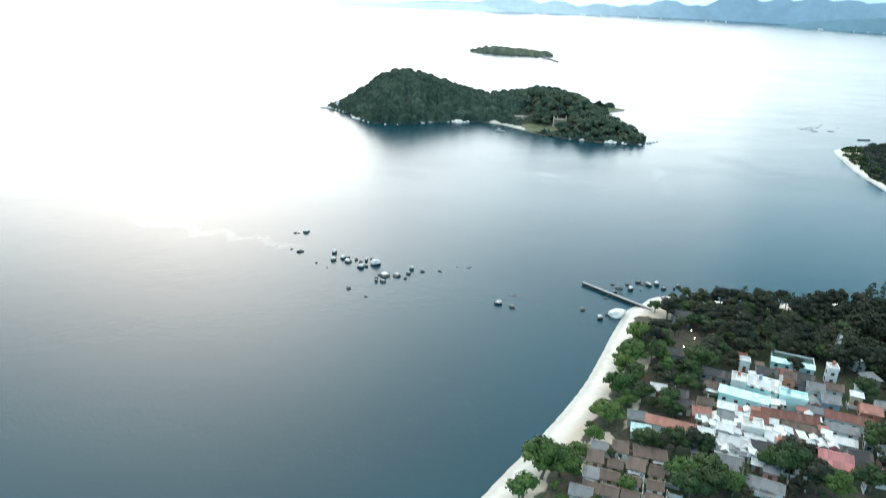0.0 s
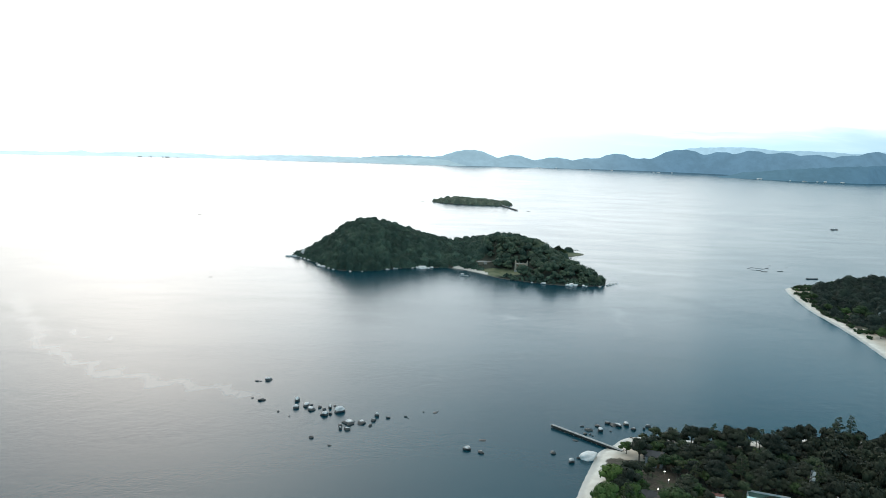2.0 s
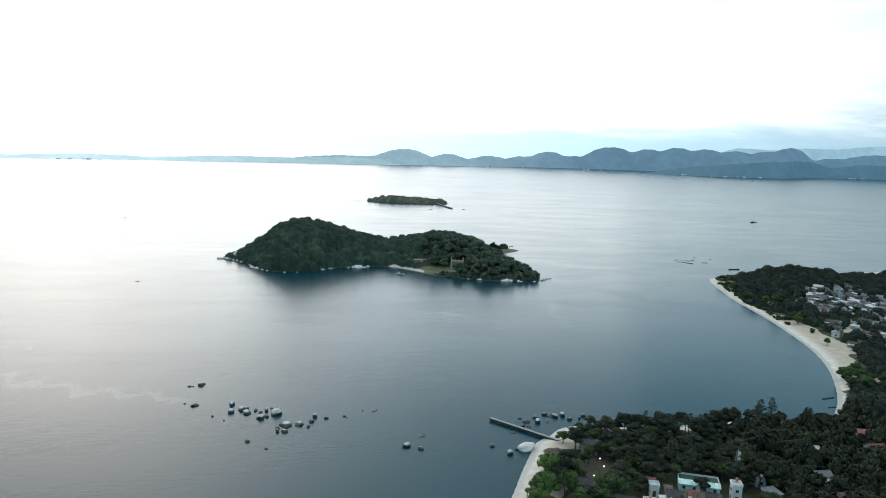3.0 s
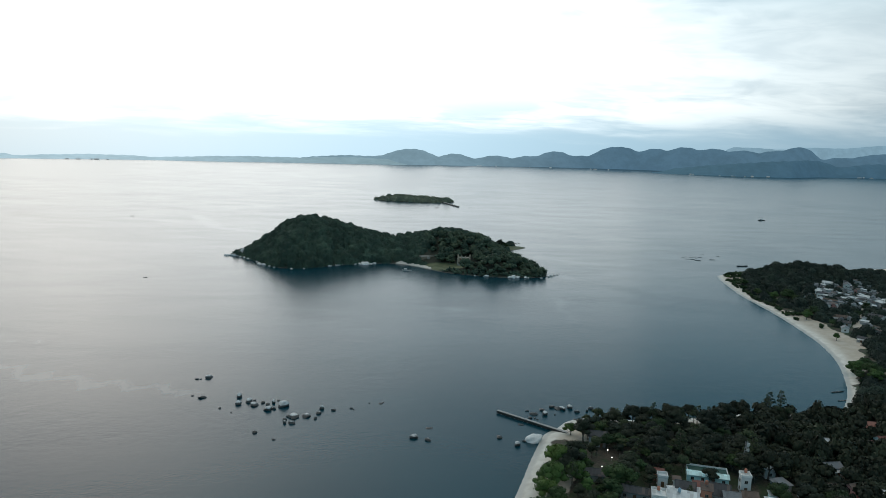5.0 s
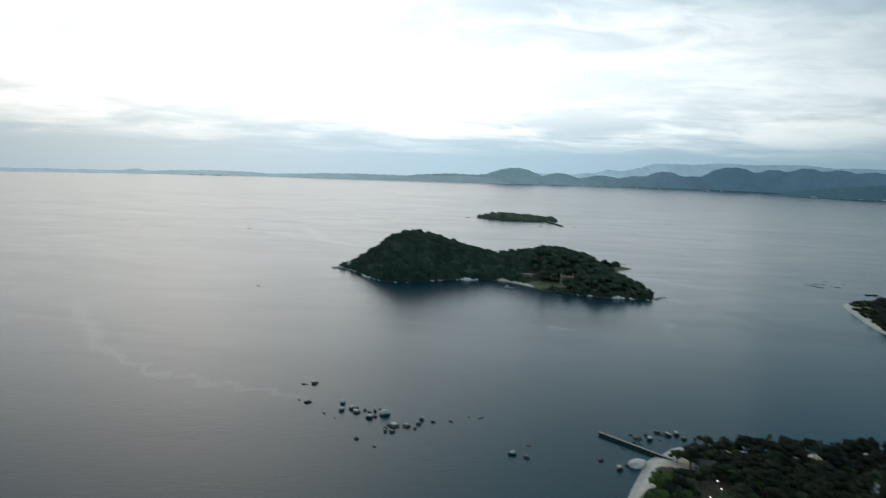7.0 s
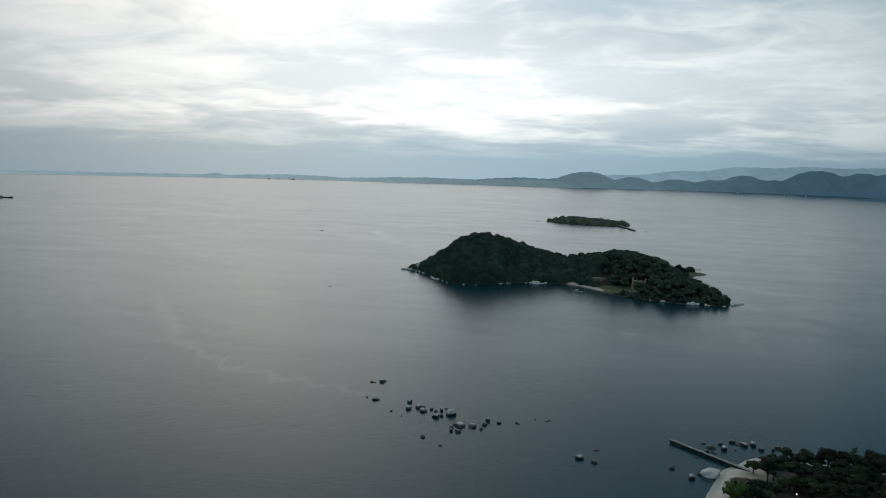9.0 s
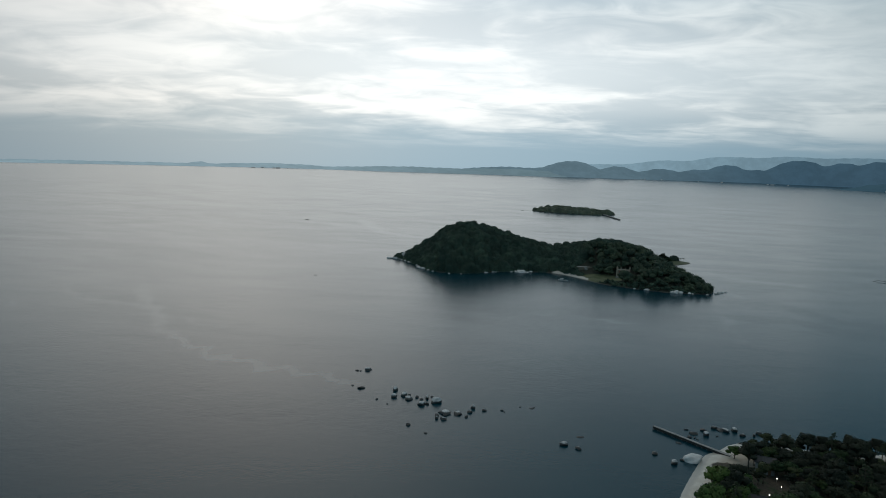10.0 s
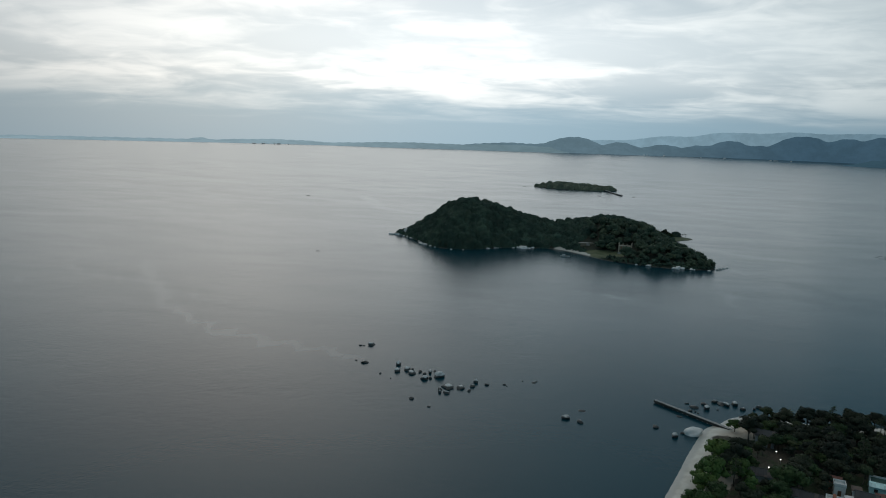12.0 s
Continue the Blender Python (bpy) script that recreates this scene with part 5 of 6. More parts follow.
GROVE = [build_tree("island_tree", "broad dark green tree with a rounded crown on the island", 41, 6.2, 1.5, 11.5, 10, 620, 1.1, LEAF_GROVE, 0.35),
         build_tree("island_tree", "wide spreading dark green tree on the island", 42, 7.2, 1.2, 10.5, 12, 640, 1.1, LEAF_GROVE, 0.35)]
for i, (x, y, z) in enumerate(scatter(60, 180, 640, 766, 7.6, 27, lambda x, y: on_island(x, y) & on_flat_end(x, y) & (signed_distance(x, y, ISLAND_LINE) > 3.5), island_height)):
    m = Matrix.LocRotScale((x, y, z), Euler((0, 0, random.uniform(0, 6.28))), None)
    ob = GROVE[i % 2] if i < 2 else copy_thing(GROVE[i % 2], m)
    q = random.uniform(0.5, 1.0) * (0.85 if x > 160 or y < 656 else 1.15 if x > 120 else 1.0)
    ob.matrix_basis = m @ Matrix.Diagonal((q, q, q * random.uniform(0.95, 1.3), 1))
    tagged(ob, group="trees of the island")
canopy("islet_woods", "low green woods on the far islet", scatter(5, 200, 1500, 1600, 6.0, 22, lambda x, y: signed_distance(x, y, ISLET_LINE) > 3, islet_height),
       4.6, 5.4, islet_height, 1.8, 24000, 1.3, LEAF_ISLET_HAZE, 32)


def behind_beach(x, y):
    sd = shore(x, y)
    hill = bump_at(x, y, 434, 642, -22, 48, 27) > 0.25
    r = np.random.RandomState(5).uniform(0, 1, x.shape)
    ok = (x < 0.84 * y + 40) & (sd > np.interp(y, [300, 340, 368, 400, 440, 480, 508, 535, 565, 590, 640, 690], [6, 7, 22, 26, 28, 24, 13, 10, 12, 15, 24, 36])) & (hill | (r < np.where((x > 325) & (y > 395) & (y < 606), 0.5, 0.8))) & (beach_field(x, y) < 0.5)
    for a, b, c in FOOTPRINTS:
        ok &= np.hypot(x - a, y - b) > c + 0.6
    return ok


canopy("hill_woods", "dark woods on the low hill and between the far houses", scatter(236, 560, 268, 712, 5.0, 23, behind_beach, land_height), 3.7, 5.2, land_height, 1.2, 170000, 0.95, LEAF_HILL_HAZE, 33)


def by_beach(x, y):
    sd = shore(x, y)
    b = beach_field(x, y)
    ok = (sd > 4) & (b > 0.02) & (sd > 5.5) & (wave(x, y, 16, 14) > np.where((y > 375) & (y < 490), 1.05, -0.25)) & (y > 300)
    for a, c, r in FOOTPRINTS:
        ok &= np.hypot(x - a, y - c) > r + 0.4
    return ok


woods("beach_shrubs", "low green shrubs along the back of the curved beach", scatter(236, 420, 300, 690, 3.6, 25, by_beach, land_height), 2.3, 3.0, 90, 0.42, LEAF_MID, 35)
rest = np.array(REST)
woods("coast_woods", "dark woods along the land side of the village", np.column_stack([rest, land_height(rest[:, 0], rest[:, 1]) - 0.2]), 4.3, 6.9, 250, 0.25, LEAF_DARK, 34)

# ---------------------------------------------------------------- granite rocks


def boulder_mesh(seed, worn=0.0, mat=GRANITE):
    """A rounded granite block with worn facets, one metre across, its foot under the water."""
    r = random.Random(seed)
    bm = bmesh.new()
    bmesh.ops.create_icosphere(bm, subdivisions=3, radius=0.5)
    cuts = [(Vector((r.uniform(-1, 1), r.uniform(-1, 1), r.uniform(-0.3, 0.9))).normalized(), r.uniform(0.24, 0.42) + worn) for _ in range(11)]
    off = Vector((seed * 3.7, seed * 1.3, seed * 0.7))
    for v in bm.verts:
        p = v.co.copy()
        for n, lim in cuts:
            over = p.dot(n) - lim
            if over > 0:
                p -= n * over * 0.92
        p *= 1 + 0.17 * noise.noise(p * 2.8 + off) + 0.09 * noise.noise(p * 7 + off)
        v.co = p
    return bm_mesh("rock", bm, mat, True)


ROCK_FORMS = [boulder_mesh(k) for k in range(9)]
PALE_FORMS = [boulder_mesh(k, 0.0, PALE_GRANITE) for k in range(9)]


def rock(x, y, w, h, label="grey granite boulder in shallow water, tidal band and painted shade", group="granite boulders", z=0.0):
    i = rng.randrange(9)
    h = max(0.4, h - 0.16 * w)
    ob = tagged(new("rock", (PALE_FORMS if group == "shore boulders" else ROCK_FORMS)[i]), label, "rock", group)
    h = h * 0.85 if group == "shore boulders" else h
    tall = max(h * 1.4, w * 0.36)
    m = Matrix.LocRotScale((x, y + w * 0.35, z + h - tall * 0.44), Euler((rng.uniform(-0.15, 0.15), rng.uniform(-0.15, 0.15), rng.uniform(0, 6.28))), None)
    ob.matrix_basis = m @ Matrix.Diagonal((w * rng.uniform(1.2, 1.5), w * rng.uniform(0.85, 1.05), tall, 1))
    return ob


for x, y, w, h in ((-86.5, 355.2, 2.2, 0.9), (-84.5, 355.2, 1.1, 0.6), (-80.7, 356.8, 3.4, 2.2), (-82.8, 331.0, 1.1, 0.6), (-77.7, 327.8, 3.6, 1.7),
                   (-66.7, 314.5, 1.3, 0.8), (-60.5, 309.5, 0.7, 0.5), (-60.4, 328.6, 3.2, 2.6), (-59.0, 319.1, 3.3, 2.3), (-55.1, 321.8, 3.4, 2.5),
                   (-52.6, 323.8, 1.6, 0.9), (-51.8, 317.4, 4.4, 2.2), (-48.2, 320.8, 2.6, 1.4), (-45.8, 318.5, 2.1, 1.1), (-44.7, 310.8, 4.1, 2.7),
                   (-42.0, 312.8, 1.5, 1.4), (-43.3, 320.6, 2.6, 2.2), (-41.3, 323.4, 1.6, 0.8), (-38.5, 315.4, 5.2, 3.6)):
    rock(x, y, w, h)
for x, y, w, h in ((-32.5, 302.3, 5.2, 2.4), (-35.6, 299.3, 2.2, 1.6), (-35.2, 296.1, 2.0, 1.8), (-32.2, 295.4, 2.6, 1.8), (-31.8, 300.4, 1.7, 1.1),
                   (-26.5, 302.1, 4.8, 2.1), (-22.4, 300.6, 2.0, 1.3), (-21.1, 306.4, 2.2, 1.6), (-20.0, 312.5, 2.6, 2.2), (-14.5, 310.2, 2.1, 1.1),
                   (-6.6, 312.6, 1.3, 0.8), (-5.5, 311.2, 0.8, 0.5), (1.8, 319.4, 0.8, 0.3), (7.1, 317.8, 2.6, 0.8), (8.5, 319.9, 1.0, 0.6),
                   (-46.3, 285.9, 2.1, 1.3), (-37.7, 278.7, 1.4, 0.7), (20.5, 278.0, 3.8, 2.2), (26.0, 275.4, 2.8, 1.5), (27.7, 287.6, 3.4, 0.5)):
    rock(x, y, w, h)
for x, y, w, h in ((57.0, 277.3, 2.7, 1.5), (62.9, 269.1, 2.8, 2.4), (66.7, 273.3, 1.2, 1.0), (69.3, 290.6, 3.5, 0.5),
                   (75.6, 307.0, 1.6, 0.8), (75.1, 298.1, 2.1, 1.1), (77.7, 302.1, 3.2, 1.6), (77.2, 298.1, 1.1, 0.8), (78.0, 296.7, 0.8, 0.5),
                   (83.0, 307.4, 2.7, 1.4), (83.0, 301.9, 2.4, 2.5), (88.6, 310.8, 2.7, 1.7), (90.7, 308.5, 3.8, 1.4), (93.3, 307.7, 3.3, 2.0),
                   (97.1, 309.7, 2.5, 2.5), (87.7, 302.3, 1.0, 0.5), (99.0, 304.6, 2.4, 1.7), (104.3, 305.8, 1.4, 1.4), (107.1, 308.5, 1.9, 1.7), (95.5, 295.9, 1.5, 0.8)):
    rock(x, y, w, h, "grey granite boulder near the jetty, tidal band and painted shade")

great = tagged(new("rock", boulder_mesh(23, 0.09, PALE_GRANITE)), "great pale rounded granite boulder lying at the edge of the beach", "rock", "granite boulders")
great.matrix_basis = pose(71.4, 274.6, 0.9, 4, -6, 25) @ Matrix.Diagonal((9.2, 6.6, 4.2, 1))

# pale boulders along the island's foot
PALE = "pale granite boulder at the foot of the wooded island"
for x, y, w in ((-53.5, 690, 3.4), (-48.5, 692.5, 4.6), (-45.5, 693, 2.6), (-39.2, 698, 4.2), (-37, 698.5, 2.6), (-31, 703, 4.0), (-28.6, 704, 2.4), (-26, 707, 2.0), (-20.5, 710.5, 3.0),
                (-13.2, 709.8, 4.6), (-9.4, 711.5, 4.0), (-6, 710, 3.0), (-2.2, 709.8, 8.4), (3.0, 712.5, 3.0), (6.0, 715, 4.4), (-74, 680.5, 2.4), (-62, 682, 1.6)):
    rock(x, y - 3.6, w * 1.1, w * rng.uniform(0.5, 0.7), PALE, "shore boulders")
for x, y, w in ((-150, 758, 3.0), (-147, 757, 4.2), (-144, 759, 4.6), (-140.5, 756.5, 5.0), (-137, 755, 4.0), (-132, 749, 3.0), (-127.5, 744, 4.2), (-123, 738, 2.6), (-119.4, 733.5, 4.0),
                (-114, 726, 3.0), (-110, 719, 5.0), (-108, 711, 3.4), (-106.5, 703.5, 4.6), (-102, 700, 4.0), (-95, 693.5, 3.0), (-90, 688, 1.8)):
    rock(x - 1.5, y - 4.0, w * 1.15, w * rng.uniform(0.6, 0.8), PALE, "shore boulders")
for x, y, w in ((112.4, 649, 5.6), (102.6, 654, 2.4), (134, 643.5, 4.4), (137.5, 643, 6.8), (141, 643.8, 5.0), (149.5, 643, 4.8), (151.8, 643.6, 2.6), (165, 644, 2.2),
                (174, 652, 3.0), (178, 656, 3.6), (182, 660, 2.6), (186, 663, 2.2)):
    rock(x, y - 3.2, w * 1.0, w * rng.uniform(0.55, 0.75), PALE, "shore boulders")
# bare granite faces on the steep end of the hill
for x, y, w, h in ((-138, 757, 8, 5), (-132, 757, 8, 8), (-143, 760, 6, 4), (-128, 755, 7, 9), (-136, 764, 7, 7), (-130, 765, 8, 10)):
    rock(x, y, w, h * 1.1, "bare granite face on the steep end of the island")

# ---------------------------------------------------------------- jetty


def jetty(name, a, b, width, deck_z, step, label):
    a, b = Vector(a), Vector(b)
    length = (b - a).length
    root = tagged(new(name), label, "jetty")
    root.matrix_basis = Matrix.LocRotScale((a.x, a.y, 0), Euler((0, 0, math.atan2(b.y - a.y, b.x - a.x))), None)
    bm = bmesh.new()
    n = int(length / 0.5)
    for i in range(n):
        x = length * i / n
        box(bm, x + 0.02, x + length / n - 0.02, -width / 2, width / 2, deck_z - 0.07, deck_z + rng.uniform(-0.012, 0.012))
    part("deck", bm_mesh("deck", bm, WEATHERED), root)
    # dark boards added to stand for the shade beneath the deck
    for s in (-1, 1):
        bm = bmesh.new()
        box(bm, 0, length, s * (width / 2 - 0.12) - 0.08, s * (width / 2 - 0.12) + 0.08, 0.25, deck_z - 0.09)
        part("side_board", bm_mesh("side_board", bm, SHADE_WOOD), root, "dark board added in place of shade under the deck")
    post = mesh_of("post", *tube([(0, 0, -3.0), (0, 0, deck_z - 0.1)], [0.16, 0.14], 8), WEATHERED, True)
    k = 0.3
    while k < length:
        for s in (-1, 1):
            part("post", post, root, "", pose(k, s * (width / 2 - 0.2), 0))
        k += step
    return root


jetty("jetty", (61.2, 306.0, 0), (87.0, 279.6, 0), 1.5, 1.3, 2.4, "long weathered jetty on posts running out from the beach")
jetty("islet_jetty", (160, 1512, 0), (181, 1405, 0), 4.0, 2.0, 8.0, "long jetty reaching out from the far islet")

# ---------------------------------------------------------------- boats, rafts, ship


def hull_mesh(length, beam, depth, mat):
    """An open hull, pointed at the bow, with a floor inside."""
    verts, faces = [], []
    n = 11
    for i in range(n):
        t = i / (n - 1)
        w = beam / 2 * (1 - (2 * t - 0.9) ** 4 * 0.95 if t > 0.45 else 1 - (0.9 - 2 * t) ** 4 * 0.55)
        w = max(w, 0.04)
        z = depth * (0.75 + 0.75 * (t - 0.45) ** 2 * 2)
        x = (t - 0.5) * length
        verts += [(x, -w, z), (x, -w * 0.62, -0.25), (x, w * 0.62, -0.25), (x, w, z), (x, w * 0.86, z), (x, w * 0.5, 0.12), (x, -w * 0.5, 0.12), (x, -w * 0.86, z)]
    for i in range(n - 1):
        for k in range(8):
            m = (k + 1) % 8
            faces.append((i * 8 + k, i * 8 + m, (i + 1) * 8 + m, (i + 1) * 8 + k))
    faces.append(tuple(range(8))[::-1])
    faces.append(tuple((n - 1) * 8 + k for k in range(8)))
    return mesh_of("hull", verts, faces, mat)


def boat(x, y, turn, length, cabin=False, mat=HULL, label="wooden fishing boat lying at anchor in the bay", z=0.0, slim=0.24):
    root = tagged(new("boat"), label, "boat", "boats in the bay")
    root.matrix_basis = pose(x, y, z, 0, 0, turn)
    part("hull", hull_mesh(length, length * slim, length * slim * 0.35, mat), root)
    for f in (-0.2, 0.12):
        bm = bmesh.new()
        box(bm, length * f - 0.15, length * f + 0.15, -length * slim * 0.41, length * slim * 0.41, length * slim * 0.18, length * slim * 0.18 + 0.06)
        part("bench", bm_mesh("bench", bm, WEATHERED), root)
    if cabin:
        bm = bmesh.new()
        box(bm, -length * 0.28, -length * 0.02, -length * 0.08, length * 0.08, 0.12, length * 0.085 + 1.3)
        part("cabin", bm_mesh("cabin", bm, HULL_WHITE), root)
        bm = bmesh.new()
        box(bm, -length * 0.31, length * 0.02, -length * 0.1, length * 0.1, length * 0.085 + 1.304, length * 0.085 + 1.42)
        part("cabin_roof", bm_mesh("cabin_roof", bm, FRAME), root)
    return root


boat(412.6, 723.2, 4, 13, False, HULL, "long dark wooden boat lying off the sandy point", 0.0, 0.2)
for x, y, turn, length in ((370.3, 780.6, 15, 5), (370.4, 770.3, 160, 5.5), (377.0, 787.5, 10, 4.5), (380.5, 781.4, 20, 6), (375.9, 768.6, 172, 7), (387.0, 786.1, 8, 5.5),
                           (385.0, 777.6, 28, 5), (379.0, 760.8, 175, 8.5), (393.3, 784.5, 12, 6), (406.6, 805.1, 5, 5), (399.7, 766.4, -20, 8), (420.8, 794.0, 10, 5)):
    boat(x, y, turn, length * 0.78, False, HULL, "wooden fishing boat lying at anchor in the bay", 0.0, 0.18)
boat(742, 1248, 5, 14, True)
boat(38, 674.5, -10, 9.5, True, HULL_WHITE, "white cabin boat moored before the island beach")
boat(247.4, 329.0, 12, 8.0, False, HULL, "long wooden boat drawn up to the curved beach", 0.0, 0.13)
boat(241.0, 316.5, 5, 5.0, False, HULL, "small wooden boat drawn up to the curved beach", 0.0, 0.15)
boat(-367, 1128, 0, 6)
boat(-195, 627.5, 15, 3.2)
boat(135, 1382, 0, 7)
boat(203, 1396, 0, 6)
boat(-11, 1542, 0, 6)


def ship(x, y, turn, length):
    root = tagged(new("cargo_ship"), "dark cargo ship far out on the water", "ship")
    root.matrix_basis = pose(x, y, 0, 0, 0, turn)
    part("hull", hull_mesh(length, length * 0.16, length * 0.085, HULL), root)
    bm = bmesh.new()
    box(bm, -length * 0.44, -length * 0.28, -length * 0.06, length * 0.06, 0.2, length * 0.16)
    part("deckhouse", bm_mesh("deckhouse", bm, HULL_WHITE), root)
    part("mast", mesh_of("mast", *tube([(-length * 0.3, 0, length * 0.1), (-length * 0.3, 0, length * 0.24)], [0.3, 0.15], 6), STEEL), root)
    return root


ship(-1296, 1530, 10, 34)

# ---------------------------------------------------------------- pavilion on the island, mast in the village


def pavilion(x, y, turn):
    """A tall ruined stone house: two floors with open arches, corner turrets and a broken top."""
    z = float(island_height(np.array([x]), np.array([y]))[0]) - 0.2
    root = tagged(new("stone_pavilion"), "tall weathered stone house with open arches and pale turrets", "building")
    root.matrix_basis = pose(x, y, z, 0, 0, turn) @ Matrix.Scale(0.82, 4)
    bm = bmesh.new()
    box(bm, -8.2, 8.2, -4.6, 4.6, -1.5, 0.5)
    part("plinth", bm_mesh("plinth", bm, CONCRETE), root)
    pier = bmesh.new()
    box(pier, -0.75, 0.75, -0.5, 0.5, 0.504, 8.2)
    pier = bm_mesh("pier", pier, OLD_STONE)
    for px in (-5.6, -1.9, 1.9, 5.6):
        for py in (-3.6, 3.6):
            part("pier", pier, root, "", pose(px, py, 0))
    for level in (3.6, 7.4):
        for py in (-3.6, 3.6):
            bm = bmesh.new()
            box(bm, -7.2, 7.2, py - 0.46, py + 0.46, level, level + 1.1)
            part("lintel", bm_mesh("lintel", bm, OLD_STONE), root)
        bm = bmesh.new()
        box(bm, -7.0, 7.0, -3.1, 3.1, level + 0.3, level + 0.7)
        part("floor_slab", bm_mesh("floor_slab", bm, CONCRETE), root)
    bm = bmesh.new()
    box(bm, -6.8, 6.8, 0.9, 1.3, 0.504, 7.6)
    part("inner_wall", bm_mesh("inner_wall", bm, PLASTER["orange"]), root)
    for px, py, top in ((-7.2, -3.6, 11.6), (7.2, -3.6, 10.4), (-7.2, 3.6, 9.6), (7.2, 3.6, 11.0), (-2.6, -3.6, 10.2), (2.2, -3.7, 9.4)):
        bm = bmesh.new()
        box(bm, px - 0.6, px + 0.6, py - 0.6, py + 0.6, 0.504, top)
        box(bm, px - 0.75, px + 0.75, py - 0.75, py + 0.75, top - 0.9, top - 0.5)
        box(bm, px - 0.45, px + 0.45, py - 0.45, py + 0.45, top, top + 0.9)
        part("turret", bm_mesh("turret", bm, SANDSTONE), root)
    return root


pavilion(97, 694, -12)


def terrace(x, y, turn, w, d):
    """A low stone platform with a retaining wall, coping and a few steps."""
    root = tagged(new("stone_terrace"), "low weathered stone terrace above the island lawn", "terrace")
    root.matrix_basis = pose(x, y, float(island_height(np.array([x]), np.array([y]))[0]) - 0.4, 0, 0, turn)
    bm = bmesh.new()
    box(bm, -w / 2, w / 2, -d / 2, d / 2, -2.0, 1.4)
    part("retaining_wall", bm_mesh("retaining_wall", bm, OLD_STONE), root)
    bm = bmesh.new()
    box(bm, -w / 2 - 0.15, w / 2 + 0.15, -d / 2 - 0.15, d / 2 + 0.15, 1.404, 1.6)
    part("coping", bm_mesh("coping", bm, CONCRETE), root)
    for k in range(4):
        bm = bmesh.new()
        box(bm, -1.6, 1.6, -d / 2 - 1.8 + 0.4 * k, -d / 2 - 0.16, 0.35 * k - 1.0, 0.35 * (k + 1) - 0.004)
        part("step", bm_mesh("step", bm, CONCRETE), root)
    return root


terrace(61, 717, 18, 15, 6)


def lattice_mast(x, y, height):
    """A slim steel mast of four legs with cross braces and two white panels."""
    root = tagged(new("lattice_mast"), "slim steel lattice mast with white panels above the trees", "mast")
    root.matrix_basis = pose(x, y, ground_at(x, y), 0, 0, 20)
    leg = 0.9
    for sx in (-1, 1):
        for sy in (-1, 1):
            part("leg", mesh_of("leg", *tube([(sx * leg, sy * leg, -0.2), (sx * leg * 0.4, sy * leg * 0.4, height)], [0.09, 0.06], 5), STEEL), root)
    for i in range(int(height // 1.6)):
        z0, z1 = i * 1.6, (i + 1) * 1.6
        r0, r1 = leg * (1 - 0.6 * z0 / height), leg * (1 - 0.6 * z1 / height)
        bits = [tube([(-r0, s * r0, z0), (r1, s * r1, z1)], [0.04, 0.04], 4) for s in (-1, 1)] + [tube([(s * r0, -r0, z0), (s * r1, r1, z1)], [0.04, 0.04], 4) for s in (-1, 1)]
        part("brace", mesh_of("brace", *join(bits), STEEL), root)
    for z in (height - 1.2, height - 3.4):
        bm = bmesh.new()
        box(bm, -0.7, 0.7, -0.75, -0.55, z - 0.6, z + 0.6)
        part("panel", bm_mesh("panel", bm, FRAME), root)
    return root


lattice_mast(144.0, 237.0, 13)



def lamp_build(g, coord, place):
    return {"Base Color": (0.9, 0.9, 0.85, 1), "Emission Color": (1.0, 0.95, 0.85, 1), "Emission Strength": 7.0, "Roughness": 0.4}


LAMP_GLOW = material("lit_lamp", lamp_build)


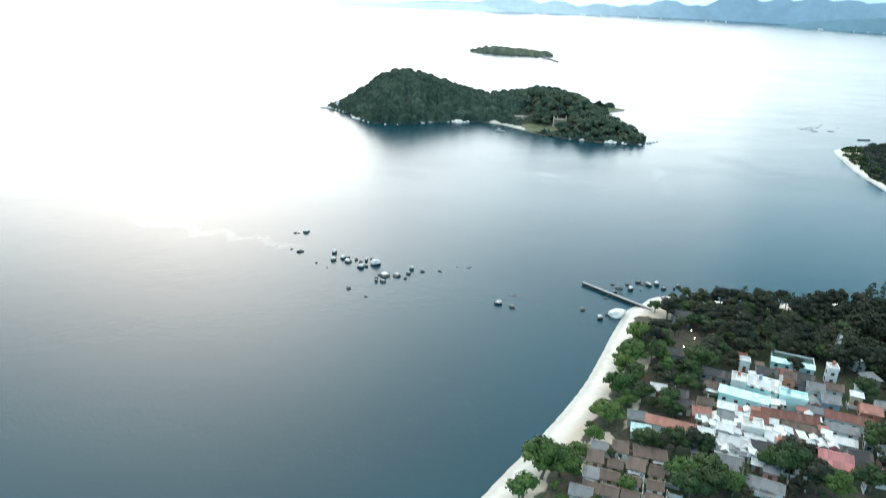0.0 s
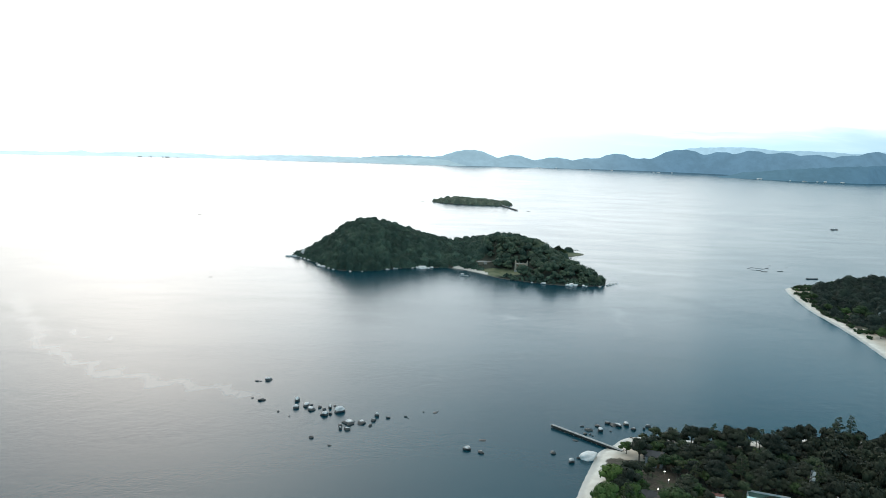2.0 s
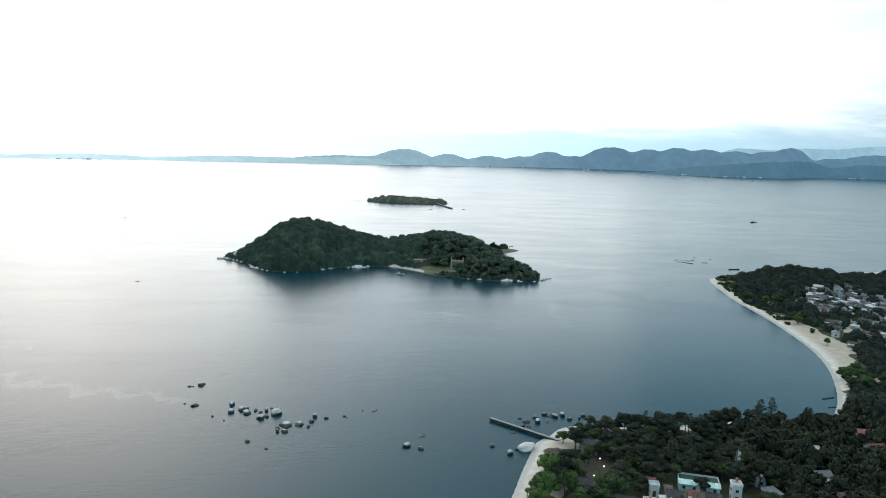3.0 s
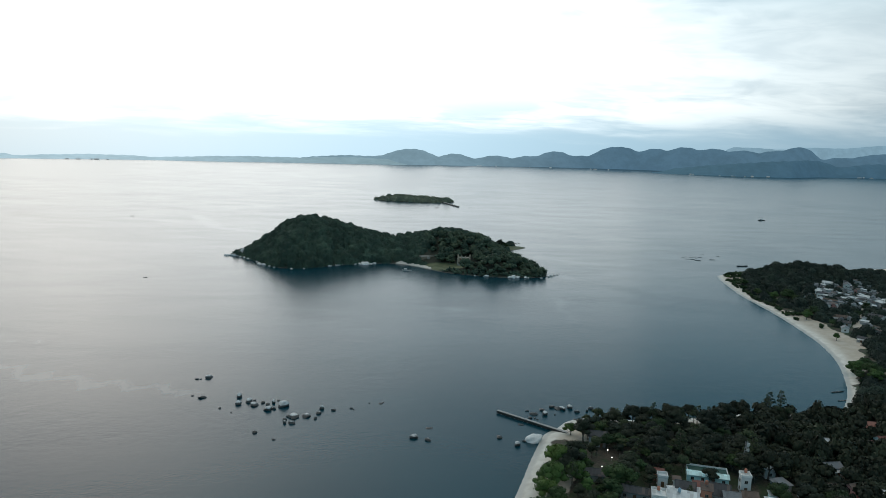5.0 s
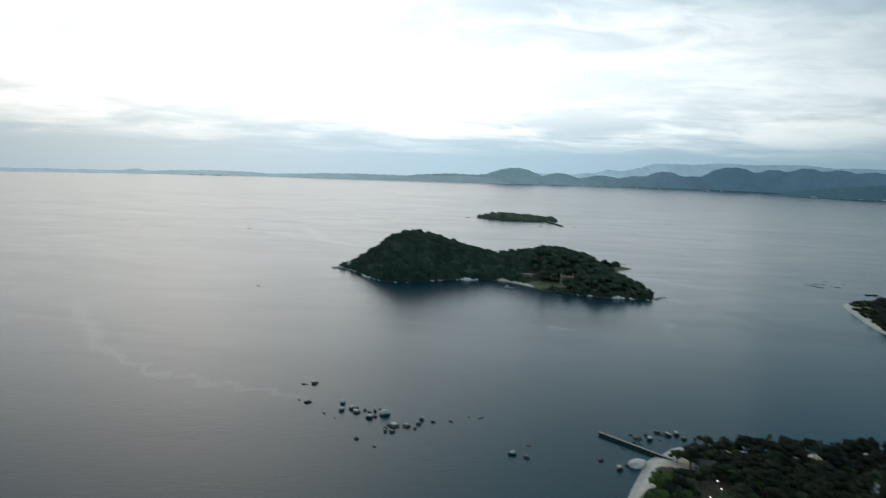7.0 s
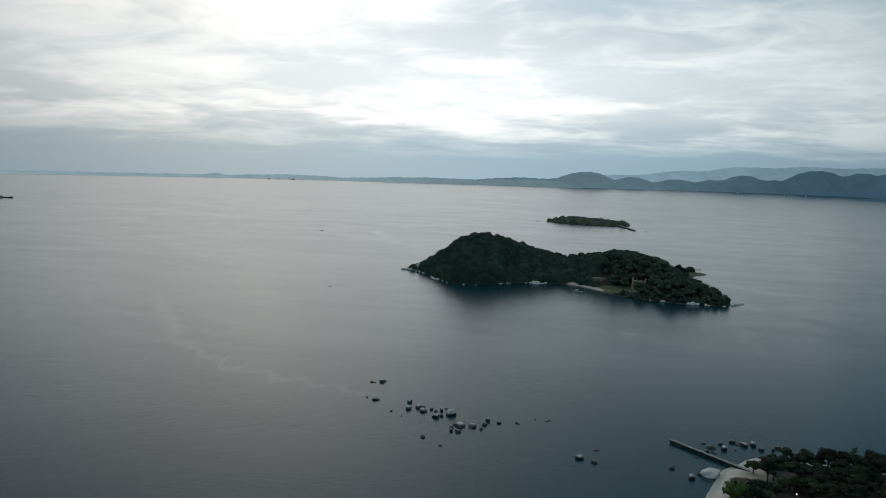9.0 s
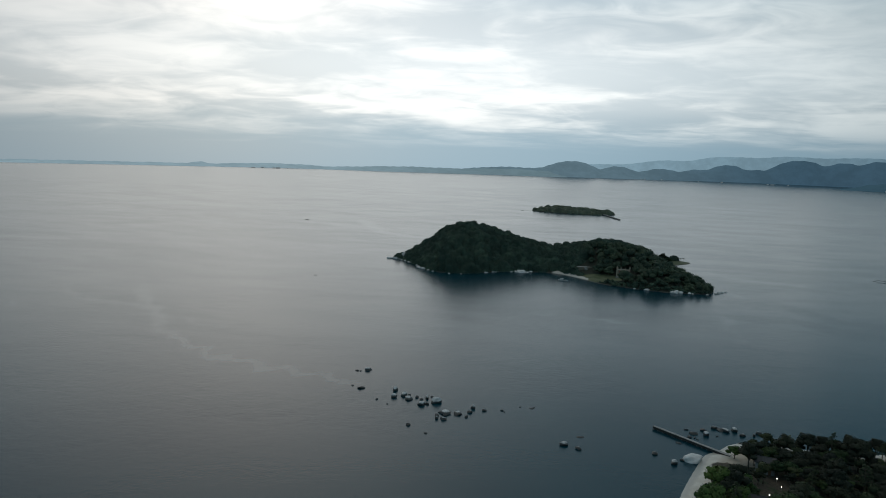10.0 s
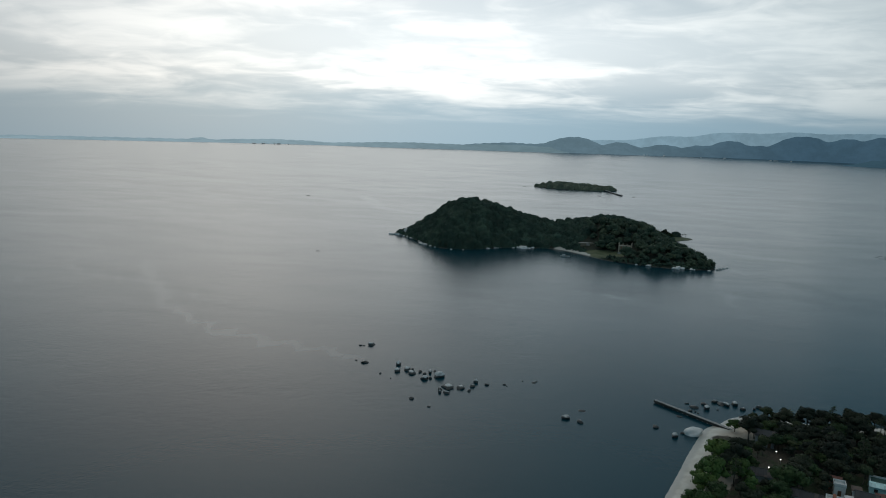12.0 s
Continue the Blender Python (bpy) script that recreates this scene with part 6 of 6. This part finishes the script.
def street_lamp(x, y, height):
    """A thin pole with a short arm and a lit lantern."""
    root = tagged(new("street_lamp"), "thin grey lamp post with a lit white lantern among trees", "street lamp", "street lamps")
    root.matrix_basis = pose(x, y, ground_at(x, y) - 0.05, 0, 0, -110)
    h = height - ground_at(x, y)
    part("pole", mesh_of("pole", *tube([(0, 0, -0.3), (0, 0, h * 0.6), (0, 0, h + 0.25)], [0.08, 0.065, 0.05], 8), STEEL, True), root)
    part("arm", mesh_of("arm", *tube([(0, 0, h + 0.15), (0.35, 0, h + 0.33), (0.75, 0, h + 0.3)], [0.04, 0.035, 0.03], 6), STEEL, True), root)
    bm = bmesh.new()
    box(bm, 0.5, 1.0, -0.16, 0.16, h + 0.2, h + 0.27)
    part("lantern_cap", bm_mesh("lantern_cap", bm, STEEL), root)
    bm = bmesh.new()
    bmesh.ops.create_icosphere(bm, subdivisions=2, radius=0.24)
    for v in bm.verts:
        v.co = Vector((v.co.x + 0.75, v.co.y * 0.8, v.co.z * 0.85 + h))
    part("lantern", bm_mesh("lantern", bm, LAMP_GLOW, True), root, "lit white lantern")
    return root


street_lamp(96.2, 249.6, 4.0)
street_lamp(88.6, 239.2, 5.5)
street_lamp(96.9, 256.4, 4.0)

# ---------------------------------------------------------------- buildings on the far shore


def far_building(az, dist, width, height):
    """A pale building on the far shore, seen as a speck."""
    root = tagged(new("far_building"), "pale building with a white pitched roof on the distant shore", "building", "buildings on the far shore")
    root.matrix_basis = pose(dist * math.sin(radians(az)), dist * math.cos(radians(az)), 0, 0, 0, -az)
    bm = bmesh.new()
    box(bm, -width / 2, width / 2, -6, 6, -3, 3)
    part("wall", bm_mesh("wall", bm, PLASTER["white"]), root)
    bm = bmesh.new()
    for s in (-1, 1):
        slab(bm, [(-width / 2 - 1, s * 7.5, 2.6), (width / 2 + 1, s * 7.5, 2.6), (width / 2 + 1, 0, height * 0.9), (-width / 2 - 1, 0, height * 0.9)], 0.4)
    part("roof", bm_mesh("roof", bm, ROOF["white"]), root)
    return root


shore_rng = random.Random(19)
for az0, dist, spread, number in ((-20.8, 4085, 1.8, 6), (-37.0, 4000, 2.0, 4), (-14.0, 4240, 1.0, 2), (-5.0, 4430, 2.0, 3), (10.0, 4640, 2.5, 5), (18.5, 4655, 2.2, 7), (25.4, 4370, 0.6, 3), (30.2, 4306, 2.4, 8), (37.0, 4306, 2.0, 4)):
    for _ in range(number):
        az = az0 + shore_rng.gauss(0, spread / 2)
        foot = np.interp(az, *zip(*HEADLAND_FOOT)) if az0 > 25 else dist
        far_building(az, foot + shore_rng.uniform(-14, -4), shore_rng.choice([6, 8, 9, 12, 18]), shore_rng.uniform(4, 7))

# single trees on the low stone platform behind the island
for kind, x, y, size in ((1, 158, 822, 0.95), (7, 163, 826, 1.0), (0, 153, 818, 1.0), (7, 168, 832, 0.7), (6, 177, 835, 0.6), (6, 181, 838, 0.55), (6, 186, 842, 0.6), (6, 174, 840, 0.5)):
    ob = plant(kind, 120, 280, size, x)
    ob.location = (x, y, float(island_height(np.array([x]), np.array([y]))[0]) - 0.2)
